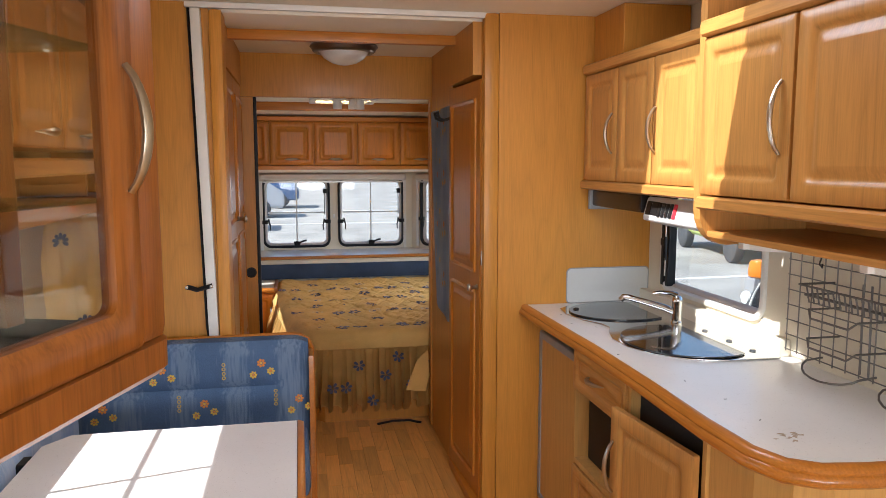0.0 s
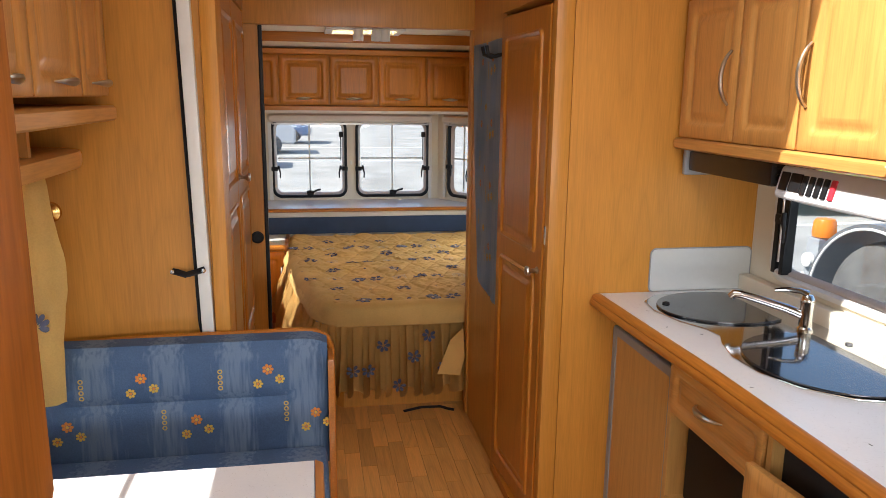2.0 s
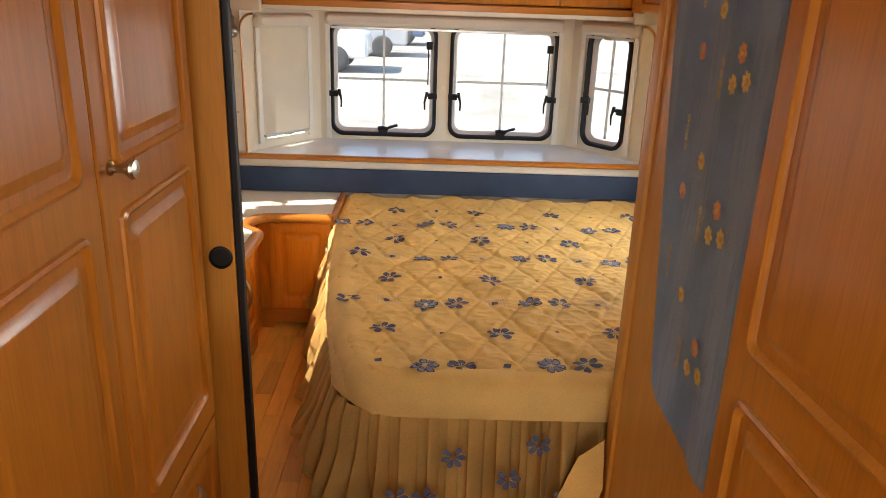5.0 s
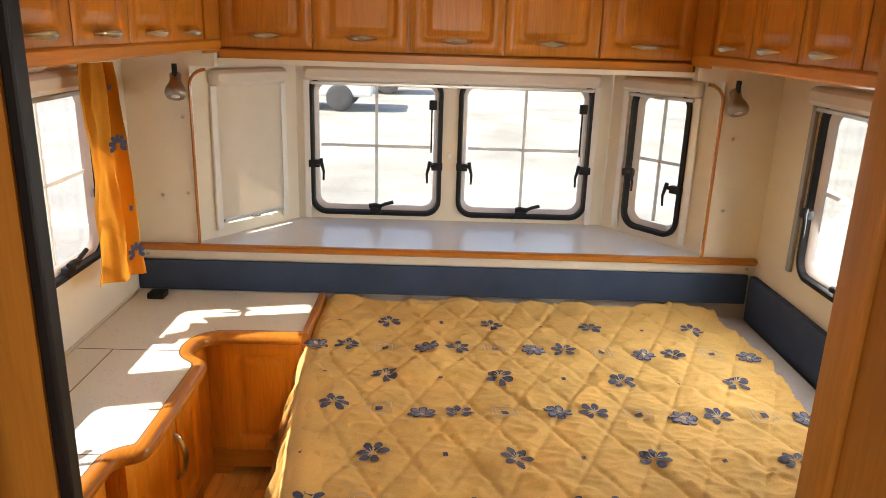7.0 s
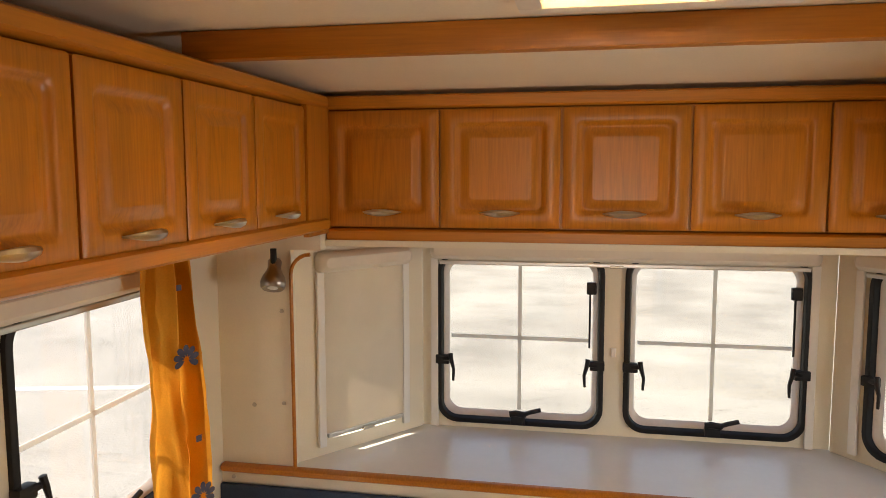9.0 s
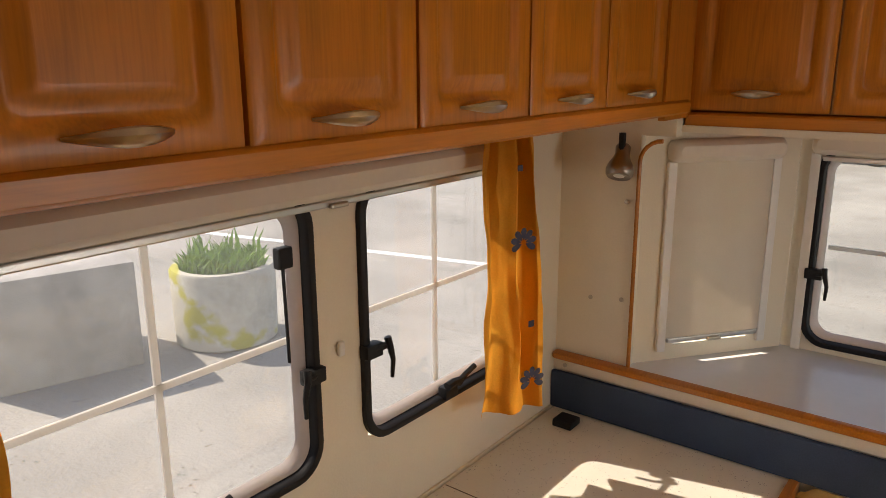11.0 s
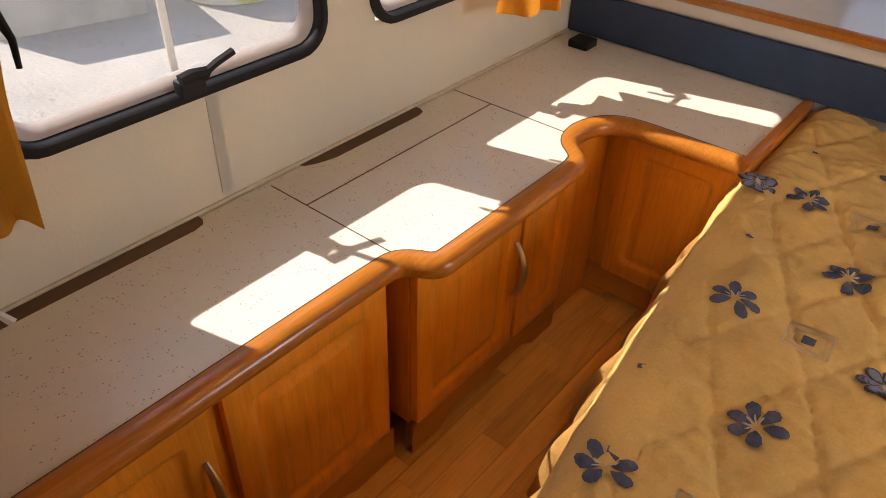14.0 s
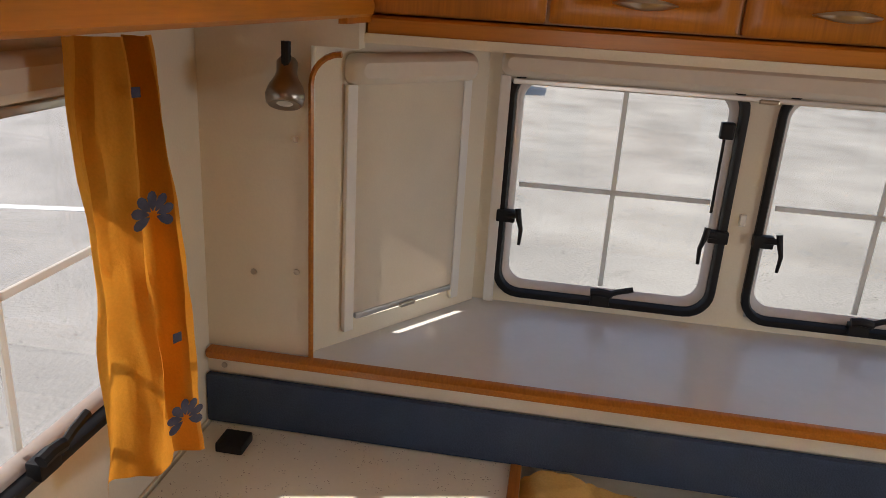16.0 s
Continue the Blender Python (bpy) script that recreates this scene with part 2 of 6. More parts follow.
def glass(name, tint=(1, 1, 1), mirror=0.0, film=0.0):
    """Thin pane: clear with a glossy reflection, optionally with a haze of acrylic film."""
    m = bpy.data.materials.new(name)
    m.use_nodes = True
    nt = m.node_tree
    nt.nodes.remove(nt.nodes["Principled BSDF"])
    t = nt.nodes.new("ShaderNodeBsdfTransparent")
    t.inputs[0].default_value = (*tint, 1)
    g = nt.nodes.new("ShaderNodeBsdfGlossy")
    g.inputs["Roughness"].default_value = 0.03
    lw = nt.nodes.new("ShaderNodeLayerWeight")
    lw.inputs[0].default_value = 0.5
    pw = nt.nodes.new("ShaderNodeMath")
    pw.operation = "POWER"
    nt.links.new(lw.outputs["Facing"], pw.inputs[0])
    pw.inputs[1].default_value = 4.0
    f = nt.nodes.new("ShaderNodeMath")
    f.operation = "MULTIPLY_ADD"
    nt.links.new(pw.outputs[0], f.inputs[0])
    f.inputs[1].default_value, f.inputs[2].default_value = 0.5, 0.035
    mx = nt.nodes.new("ShaderNodeMixShader")
    nt.links.new(f.outputs[0], mx.inputs[0])
    nt.links.new(t.outputs[0], mx.inputs[1])
    nt.links.new(g.outputs[0], mx.inputs[2])
    last = mx
    if film:
        d = nt.nodes.new("ShaderNodeBsdfTranslucent")
        d.inputs[0].default_value = (0.9, 0.9, 0.9, 1)
        m2 = nt.nodes.new("ShaderNodeMixShader")
        m2.inputs[0].default_value = film
        nt.links.new(mx.outputs[0], m2.inputs[1])
        nt.links.new(d.outputs[0], m2.inputs[2])
        last = m2
    nt.links.new(last.outputs[0], nt.nodes["Material Output"].inputs[0])
    return m


M_PANE = glass("acrylic_pane", (0.97, 0.98, 0.97), film=0.02)
M_GLASS = glass("smoked_glass", (0.80, 0.76, 0.68))
M_TINTED = glass("tinted_acrylic_pane", (0.89, 0.90, 0.91), film=0.03)
M_LID = material("dark_glass_lid", (0.012, 0.013, 0.016), 0.03, spread=0.0, bump=0, coat=0.6)


# ---- building helpers ----
def empty(name, label, category, group="", kind="", at=(0, 0, 0)):
    o = new(name)
    o.empty_display_size = 0.05
    o.matrix_world = at if isinstance(at, Matrix) else Matrix.Translation(at)
    return tagged(o, label, category, group, kind)


def part(name, bm, mat, parent=None, label="", smooth=False):
    me = bpy.data.meshes.new(name)
    bmesh.ops.recalc_face_normals(bm, faces=bm.faces)
    bm.to_mesh(me)
    bm.free()
    me.materials.append(mat)
    if smooth:
        for p in me.polygons:
            p.use_smooth = True
        me.set_sharp_from_angle(angle=radians(38))
        for p in me.polygons:
            p.use_smooth = len(p.vertices) < 9
    o = new(name, me)
    if parent is not None:
        o.parent = parent
    if label:
        o["label"] = label
    return o


def add_box(bm, x0, x1, y0, y1, z0, z1, bevel=0.0, seg=2):
    r = bmesh.ops.create_cube(bm, size=1)
    bmesh.ops.scale(bm, vec=(abs(x1 - x0), abs(y1 - y0), abs(z1 - z0)), verts=r["verts"])
    bmesh.ops.translate(bm, vec=((x0 + x1) / 2, (y0 + y1) / 2, (z0 + z1) / 2), verts=r["verts"])
    if bevel:
        es = list({e for v in r["verts"] for e in v.link_edges})
        bmesh.ops.bevel(bm, geom=es, offset=bevel, segments=seg, affect="EDGES", profile=0.6)
    return bm


def box(x0, x1, y0, y1, z0, z1, bevel=0.0, seg=2):
    return add_box(bmesh.new(), x0, x1, y0, y1, z0, z1, bevel, seg)


def solid(name, b, mat, label, category, kind="", bevel=0.0, group=""):
    return tagged(part(name, box(*b, bevel=bevel), mat, smooth=bevel > 0), label, category, group, kind)


def prism(pts, z0, z1, bevel=0.0, seg=2):
    """An upright slab over an outline in plan."""
    bm = bmesh.new()
    vs = [bm.verts.new((x, y, z0)) for x, y in pts]
    f = bm.faces.new(vs)
    r = bmesh.ops.extrude_face_region(bm, geom=[f])
    top = [g for g in r["geom"] if isinstance(g, bmesh.types.BMVert)]
    bmesh.ops.translate(bm, vec=(0, 0, z1 - z0), verts=top)
    bmesh.ops.recalc_face_normals(bm, faces=bm.faces)
    if bevel:
        es = [e for e in bm.edges if abs(e.verts[0].co.z - e.verts[1].co.z) < 1e-6]
        bmesh.ops.bevel(bm, geom=es, offset=bevel, segments=seg, affect="EDGES", profile=0.6)
    return bm


def rounded(w, h, r, n=4):
    """Outline of a rectangle about the origin with rounded corners."""
    r = max(1e-4, min(r, w / 2 - 1e-4, h / 2 - 1e-4))
    out = []
    for cx, cy, a0 in ((w / 2 - r, h / 2 - r, 0), (-w / 2 + r, h / 2 - r, 90), (-w / 2 + r, -h / 2 + r, 180), (w / 2 - r, -h / 2 + r, 270)):
        for i in range(n + 1):
            a = radians(a0 + 90 * i / n)
            out.append((cx + r * math.cos(a), cy + r * math.sin(a)))
    return out


def rings_mesh(w, h, rings, n=4, bm=None, close_back=True, close_front=True, at=None):
    """Bridged rounded rectangles in the local xz plane: rings of (inset, y, radius), from the back edge to the middle of the face."""
    bm = bm or bmesh.new()
    loops = []
    for inset, y, r in rings:
        loop = []
        for px, pz in rounded(w - 2 * inset, h - 2 * inset, r, n):
            v = Vector((px, y, pz))
            loop.append(bm.verts.new(at @ v if at else v))
        loops.append(loop)
    for a, b in zip(loops, loops[1:]):
        for i in range(len(a)):
            bm.faces.new((a[i], a[(i + 1) % len(a)], b[(i + 1) % len(b)], b[i]))
    if close_front:
        bm.faces.new(loops[-1])
    if close_back:
        bm.faces.new(loops[0][::-1])
    return bm


def panel_door(w, h, thick=0.02, margin=0.045, raised=True):
    """A moulded cabinet door with a routed groove and a raised field; faces -y, its front at y = 0."""
    m = margin
    rings = [(0, thick, 0.004), (0, 0.003, 0.006), (0.004, 0, 0.008), (m - 0.010, 0, 0.016), (m - 0.004, 0.0015, 0.018), (m, 0.005, 0.018), (m + 0.005, 0.0095, 0.018)]
    if raised:
        rings += [(m + 0.011, 0.0100, 0.017), (m + 0.024, 0.0045, 0.014), (m + 0.034, 0.0018, 0.011), (m + 0.037, 0.0015, 0.010)]
    return rings_mesh(w, h, rings)


def tube(points, radius, n=8, bm=None, flat=1.0, taper=None):
    """A swept tube through points."""
    bm = bm or bmesh.new()
    P = [Vector(p) for p in points]
    loops = []
    prev = None
    for i, p in enumerate(P):
        d = (P[min(i + 1, len(P) - 1)] - P[max(i - 1, 0)]).normalized()
        if prev is None:
            side = d.orthogonal().normalized()
        else:
            side = (prev - d * prev.dot(d)).normalized()
        prev = side
        up = d.cross(side)
        r = radius * (taper[i] if taper else 1)
        loops.append([bm.verts.new(p + side * math.cos(2 * math.pi * k / n) * r + up * math.sin(2 * math.pi * k / n) * r * flat) for k in range(n)])
    for a, b in zip(loops, loops[1:]):
        for k in range(n):
            bm.faces.new((a[k], a[(k + 1) % n], b[(k + 1) % n], b[k]))
    bm.faces.new(loops[0][::-1])
    bm.faces.new(loops[-1])
    return bm


def lathe(profile, n=24, bm=None, at=None):
    """A turned body about local z: profile of (radius, z)."""
    bm = bm or bmesh.new()
    loops = []
    for r, z in profile:
        loop = []
        for k in range(n):
            v = Vector((r * math.cos(2 * math.pi * k / n), r * math.sin(2 * math.pi * k / n), z))
            loop.append(bm.verts.new(at @ v if at else v))
        loops.append(loop)
    for a, b in zip(loops, loops[1:]):
        for k in range(n):
            bm.faces.new((a[k], a[(k + 1) % n], b[(k + 1) % n], b[k]))
    bm.faces.new(loops[0][::-1])
    bm.faces.new(loops[-1])
    return bm


def bow_handle(length, rise=0.028, upright=True):
    """A bowed pull on a door face; local -y is out of the door."""
    pts, tp = [], []
    for i in range(13):
        u = i / 12
        s = (u - 0.5) * length
        out = -rise * math.sin(math.pi * u) ** 0.7 - 0.002
        pts.append((0, out, s) if upright else (s, out, 0))
        tp.append(0.75 + 0.5 * math.sin(math.pi * u) if upright else 0.3 + 1.35 * math.sin(math.pi * u))
    return tube(pts, 0.0055, 8, flat=1.3, taper=tp)


def pull(name, parent, x, y, z, turn, length=0.13, upright=True, mat=None, rise=0.028):
    o = part(name, bow_handle(length, rise, upright), mat or M_NICKEL, parent, "bowed brushed metal handle", smooth=True)
    o.matrix_local = pose(x, y, z, 0, 0, turn)
    return o


def cabinet_door(parent, w, h, m, mat, handle=None, margin=0.045, thick=0.02):
    """A door under a cabinet; m: pose of the door's middle. handle: (x, z, upright, length)."""
    d = part("door", panel_door(w, h, thick, margin), mat, parent, smooth=True)
    d.matrix_local = m
    if handle:
        hx, hz, upright, length = handle
        pull("handle", d, hx, 0, hz, 0, length, upright)
    return d


# ---- structure ----
def pierced(axis, a0, a1, u0, u1, z0, z1, holes):
    """A wall of thickness a0..a1 across one axis, with rectangular openings (u0, u1, z0, z1)."""
    bm = bmesh.new()
    us = sorted({u0, u1, *[h[0] for h in holes], *[h[1] for h in holes]})
    zs = sorted({z0, z1, *[h[2] for h in holes], *[h[3] for h in holes]})
    for ua, ub in zip(us, us[1:]):
        for za, zb in zip(zs, zs[1:]):
            um, zm = (ua + ub) / 2, (za + zb) / 2
            if any(h[0] < um < h[1] and h[2] < zm < h[3] for h in holes):
                continue
            if axis == "x":
                add_box(bm, a0, a1, ua, ub, za, zb)
            else:
                add_box(bm, ua, ub, a0, a1, za, zb)
    bmesh.ops.remove_doubles(bm, verts=bm.verts, dist=1e-5)
    seen = {}
    for f in list(bm.faces):
        k = tuple(round(c, 4) for c in f.calc_center_median())
        seen.setdefault(k, []).append(f)
    dup = [f for fs in seen.values() if len(fs) > 1 for f in fs]
    bmesh.ops.delete(bm, geom=dup, context="FACES_ONLY")
    return bm


FRONT, DOORWAY, REAR = -1.6, 4.22, 6.66
W1, W2 = (4.63, 5.238), (5.39, 5.93)                       # bedroom windows, left wall
WZ = (0.80, 1.35)
left = part("wall_left", pierced("x", LW - 0.035, LW, FRONT, REAR + 0.03, -0.02, 2.14, [(1.55, 2.75, 0.92, 1.42), (*W1, *WZ), (*W2, *WZ), (6.246, REAR + 0.03, -0.02, 1.41)]), M_WALL)
tagged(left, "cream panelled caravan side wall with window openings", "wall", kind="structure")
KW = (2.40, 3.07, 0.985, 1.40)
RWIN = (5.30, 5.88, 0.80, 1.36)
right = part("wall_right", pierced("x", RW, RW + 0.035, FRONT, REAR + 0.03, -0.02, 2.14, [KW, RWIN, (6.246, REAR + 0.03, -0.02, 1.41)]), M_WALL)
tagged(right, "cream panelled caravan side wall behind kitchen and bed", "wall", kind="structure")
R1, R2 = (-0.19, 0.345), (0.44, 0.98)
RZ = (0.778, 1.345)
rear = part("wall_rear", pierced("y", REAR, REAR + 0.035, LW - 0.03, RW + 0.03, -0.02, 2.14, [(*R1, *RZ), (*R2, *RZ), (LW - 0.03, -0.258, -0.02, 1.41), (1.068, RW + 0.03, -0.02, 1.41)]), M_WALL)
tagged(rear, "cream rear wall with two framed windows", "wall", kind="structure")
front = part("wall_front", pierced("y", FRONT - 0.035, FRONT, LW - 0.03, RW + 0.03, -0.02, 2.14, [(-0.45, 1.25, 0.95, 1.55)]), M_WALL)
tagged(front, "plain cream front wall", "wall", kind="structure")
solid("floor_base", (LW - 0.03, RW + 0.03, FRONT, 6.25, -0.05, -0.004), M_FLOOR, "wooden laminate underfloor", "floor", "structure")
# roof opening out of view that lets an added fill lamp shine in
SKYLIGHT = (0.38, 1.0, 1.92, 2.48)


def ceiling_sheet(name, x0, x1, y0, y1, z, holes, label):
    bm = bmesh.new()
    xs = sorted({x0, x1, *[h[0] for h in holes], *[h[1] for h in holes]})
    ys = sorted({y0, y1, *[h[2] for h in holes], *[h[3] for h in holes]})
    for xa, xb in zip(xs, xs[1:]):
        for ya, yb in zip(ys, ys[1:]):
            if not any(h[0] < (xa + xb) / 2 < h[1] and h[2] < (ya + yb) / 2 < h[3] for h in holes):
                add_box(bm, xa, xb, ya, yb, z, z + 0.04)
    bmesh.ops.remove_doubles(bm, verts=bm.verts, dist=1e-5)
    return tagged(part(name, bm, M_CEIL), label, "ceiling", kind="structure")


ceiling_sheet("ceiling_living", LW, RW, FRONT, 3.25, 2.085, [SKYLIGHT], "cream ceiling with an unseen roof opening for a fill lamp")
ceiling_sheet("ceiling_corridor", -0.3, 0.95, 3.25, 4.34, 2.055, [], "cream ceiling over the corridor")
VENT = (0.21, 0.585, 5.12, 5.42)
ceiling_sheet("ceiling_bedroom", LW, RW, 4.34, 5.60, 1.905, [VENT], "cream bedroom ceiling with a roof vent")
bm = bmesh.new()
vs = [bm.verts.new(p) for p in ((LW, 5.60, 1.905), (RW, 5.60, 1.905), (RW, 6.70, 1.835), (LW, 6.70, 1.835), (LW, 5.60, 1.945), (RW, 5.60, 1.945), (RW, 6.70, 1.875), (LW, 6.70, 1.875))]
for f in ((0, 1, 2, 3), (4, 5, 6, 7), (0, 1, 5, 4), (1, 2, 6, 5), (2, 3, 7, 6), (3, 0, 4, 7)):
    bm.faces.new([vs[i] for i in f])
tagged(part("ceiling_rear", bm, M_CEIL), "cream ceiling sloping down to the rear", "ceiling", kind="structure")

# timber beams and lintel
solid("ceiling_beam", (-0.5, 1.28, 5.56, 5.60, 1.848, 1.904), M_DOOR_X, "cherry wood ceiling beam across the bedroom", "beam", "structure", 0.004)
solid("corridor_beam", (-0.185, 0.86, 3.58, 3.62, 2.012, 2.054), M_DOOR_X, "honey wood strip across the corridor ceiling", "beam", "structure", 0.004)
solid("door_lintel", (-0.2, 0.845, 4.28, 4.34, 1.832, 2.054), M_PANEL, "honey wood panel above the bedroom doorway", "lintel", "structure", 0.002)
solid("ceiling_moulding", (-0.30, 0.87, 3.20, 3.225, 2.062, 2.084), M_WHITE, "white plastic ceiling moulding strip", "moulding", "structure", 0.004)

# kitchen-side bulkhead: panel, rounded post, closet wall
solid("bulkhead_kitchen", (0.90, RW, 3.205, 3.24, 0, 2.085), M_PANEL, "honey wood panel closing the kitchen", "wall", "structure")
solid("bulkhead_post", (0.835, 0.90, 3.195, 3.245, 0, 2.085), M_PANEL, "rounded honey wood corner post", "post", "structure", 0.018)
solid("closet_wall", (0.818, 0.848, 3.72, 4.279, 0, 2.055), M_PANEL, "honey wood wall beside the bedroom doorway", "wall", "structure")
solid("closet_header", (0.80, 0.86, 3.245, 3.72, 1.845, 2.055), M_PANEL, "honey wood panel over the closet door", "wall", "structure")
solid("door_jamb_right", (0.808, 0.858, 4.28, 4.34, 0, 1.832), M_PANEL, "honey wood door jamb", "jamb", "structure", 0.006)
solid("bedroom_partition_right", (0.858, RW, 4.30, 4.34, 0, 1.93), M_PANEL, "honey wood partition behind the closet", "wall", "structure")
solid("bedroom_partition_left", (LW, -0.217, 4.30, 4.325, 0, 1.93), M_PANEL, "honey wood partition behind the wardrobe", "wall", "structure")
solid("corridor_fill", (0.95, RW, 3.24, 4.30, 2.085, 2.10), M_CEIL, "cream ceiling over the closet", "ceiling", "structure")
solid("wardrobe_fill", (LW, -0.3, 3.24, 4.30, 2.085, 2.10), M_CEIL, "cream ceiling over the wardrobe", "ceiling", "structure")

# bay behind the bed: shelf, angled walls, side panels
shelf = prism([(LW, 6.20), (RW, 6.20), (RW, 6.24), (1.37, 6.24), (1.065, REAR), (-0.255, REAR), (-0.56, 6.24), (LW, 6.24)], 0.722, 0.744)
tagged(part("window_shelf", shelf, material("grey_white_shelf", (0.70, 0.70, 0.69), 0.22, spread=0.03, bump=0.01)), "grey-white shelf under the rear windows", "shelf", kind="structure")
rim = rings_mesh(RW - LW, 0.026, [(0, 0.02, 0.01), (0, 0.004, 0.012), (0.006, -0.006, 0.007)], 3)
o = tagged(part("shelf_edge_trim", rim, M_RIM, smooth=True), "rounded orange wood edge of the rear shelf", "trim", kind="structure")
o.matrix_world = pose((LW + RW) / 2, 6.19, 0.733)
solid("shelf_under_strip", (LW, RW, 6.205, 6.22, 0.685, 0.721), M_WALL, "cream strip under the rear shelf", "trim", "structure")
solid("bay_panel_left", (LW, -0.555, 6.215, 6.245, 0.745, 1.42), M_WALL, "cream wall panel left of the bay", "wall", "structure")
solid("bay_panel_right", (1.365, RW, 6.215, 6.245, 0.745, 1.42), M_WALL, "cream wall panel right of the bay", "wall", "structure")
solid("bay_ceiling", (LW, RW, 6.25, REAR, 1.412, 1.43), M_WALL, "cream underside above the rear windows", "ceiling", "structure")
solid("rear_lower_wall", (LW, RW, 6.22, 6.25, 0, 0.72), M_WALL, "cream wall behind the bed head", "wall", "structure")


def bay_edge(x, s):
    pts = [(x, 6.21, 0.745), (x, 6.21, 1.33)]
    for i in range(1, 7):
        a = radians(15 * i)
        pts.append((x + s * 0.06 * (1 - math.cos(a)), 6.21, 1.33 + 0.06 * math.sin(a)))
    return tagged(part("bay_edging", tube(pts, 0.006, 6), M_RIM, smooth=True), "thin wooden edging round the bay", "trim", kind="structure")


bay_edge(-0.553, 1)
bay_edge(1.363, -1)
AL = math.hypot(0.30, 0.40)
A_L = math.degrees(math.atan2(0.40, 0.30))
for side, cx, turn, pierce in ((-1, -0.405, A_L, False), (1, 1.215, -A_L, True)):
    bm = pierced("y", 0, 0.03, -AL / 2, AL / 2, 0.745, 1.412, [(-0.125, 0.125, 0.79, 1.345)])
    w = part("bay_wall", bm, M_WALL)
    w.matrix_world = pose(cx, 6.445, 0, 0, 0, turn)
    tagged(w, "cream angled bay wall" + (" with a narrow window" if pierce else " with a closed blind"), "wall", kind="structure")


# ---- windows ----
M_EDGE = material("pale_acrylic_edge", (0.60, 0.55, 0.52), 0.35, spread=0.05, bump=0.0)
M_CASSETTE = material("cream_plastic", (0.72, 0.66, 0.56), 0.45, spread=0.04, bump=0.01)
M_BAR = material("white_glazing_bar", (0.8, 0.78, 0.74), 0.5, spread=0.02, bump=0, trans=0.5)


def lever(parent, x, z, turn=0):
    """A window latch: base on the seal, pivot inwards, hanging lever; the bottom one has its lever raised."""
    bm = box(-0.024, 0.024, -0.026, 0.0, -0.017, 0.014, 0.004)
    if turn:
        tube([(-0.026, -0.03, 0.022), (-0.005, -0.032, 0.026), (0.022, -0.032, 0.022)], 0.011, 8, bm)
        tube([(0.018, -0.03, 0.012), (0.026, -0.034, 0.026), (0.042, -0.034, 0.033), (0.078, -0.036, 0.044)], 0.0075, 6, bm)
    else:
        s = -1 if x > 0 else 1
        tube([(0, -0.018, 0), (s * 0.018, -0.026, 0.004), (s * 0.034, -0.03, 0.006)], 0.008, 8, bm)
        tube([(s * 0.030, -0.032, 0.024), (s * 0.034, -0.036, 0.0), (s * 0.042, -0.036, -0.03), (s * 0.040, -0.034, -0.07)], 0.0062, 8, bm, taper=[1.3, 1.2, 0.9, 0.7])
    o = part("latch", bm, M_BLACK, parent, "black plastic window latch", smooth=True)
    o.matrix_local = pose(x, 0, z)
    return o


def window(name, m, w, h, latches, label, bars=True, stay=None, tinted=False, seal_mat=None):
    """A caravan window in an opening: rubber seal, acrylic rim, pane, glazing bars, latches. Local -y is the room."""
    e = empty(name, label, "window", kind="structure", at=m)
    seal = rings_mesh(w + 0.03, h + 0.03, [(0, 0.001, 0.07), (0, -0.011, 0.07), (0.004, -0.014, 0.066), (0.016, -0.014, 0.058), (0.02, -0.008, 0.055), (0.02, 0.034, 0.055)], 6, close_back=False, close_front=False)
    part("rubber_seal", seal, seal_mat or M_BLACK, e, smooth=True)
    rimm = rings_mesh(w - 0.008, h - 0.008, [(0, 0.010, 0.05), (0.003, 0.006, 0.05), (0.010, 0.010, 0.048), (0.018, 0.028, 0.045), (0.019, 0.031, 0.045)], 6, close_back=False, close_front=False)
    part("acrylic_rim", rimm, M_EDGE, e, smooth=True)
    pane = part("pane", rings_mesh(w - 0.03, h - 0.03, [(0, 0.034, 0.04), (0, 0.031, 0.04)], 5), M_TINTED if tinted else M_PANE, e)
    pane.visible_shadow = tinted
    if bars:
        part("glazing_bar", box(-0.006, 0.006, 0.024, 0.0305, -h / 2 + 0.03, h / 2 - 0.03), M_BAR, e)
        part("glazing_bar", box(-w / 2 + 0.03, w / 2 - 0.03, 0.022, 0.0285, -0.006, 0.006), M_BAR, e)
    for x, z, turn in latches:
        lever(e, x, z, turn)
    if stay:
        part("window_stay", tube([(stay, -0.012, h / 2 - 0.09), (stay, -0.016, h / 2 - 0.30)], 0.0035, 6), M_BLACK, e, "black window stay rod")
        part("stay_bracket", box(stay - 0.012, stay + 0.02, -0.02, 0, h / 2 - 0.12, h / 2 - 0.08, 0.004), M_BLACK, e)
    return e


def std_latches(w, h):
    return [(-w / 2 + 0.006, -h * 0.13, 0), (w / 2 - 0.006, -h * 0.13, 0), (0, -h / 2 + 0.012, -75)]


def on_rear(a, b, z0, z1):
    return pose((a + b) / 2, REAR, (z0 + z1) / 2)


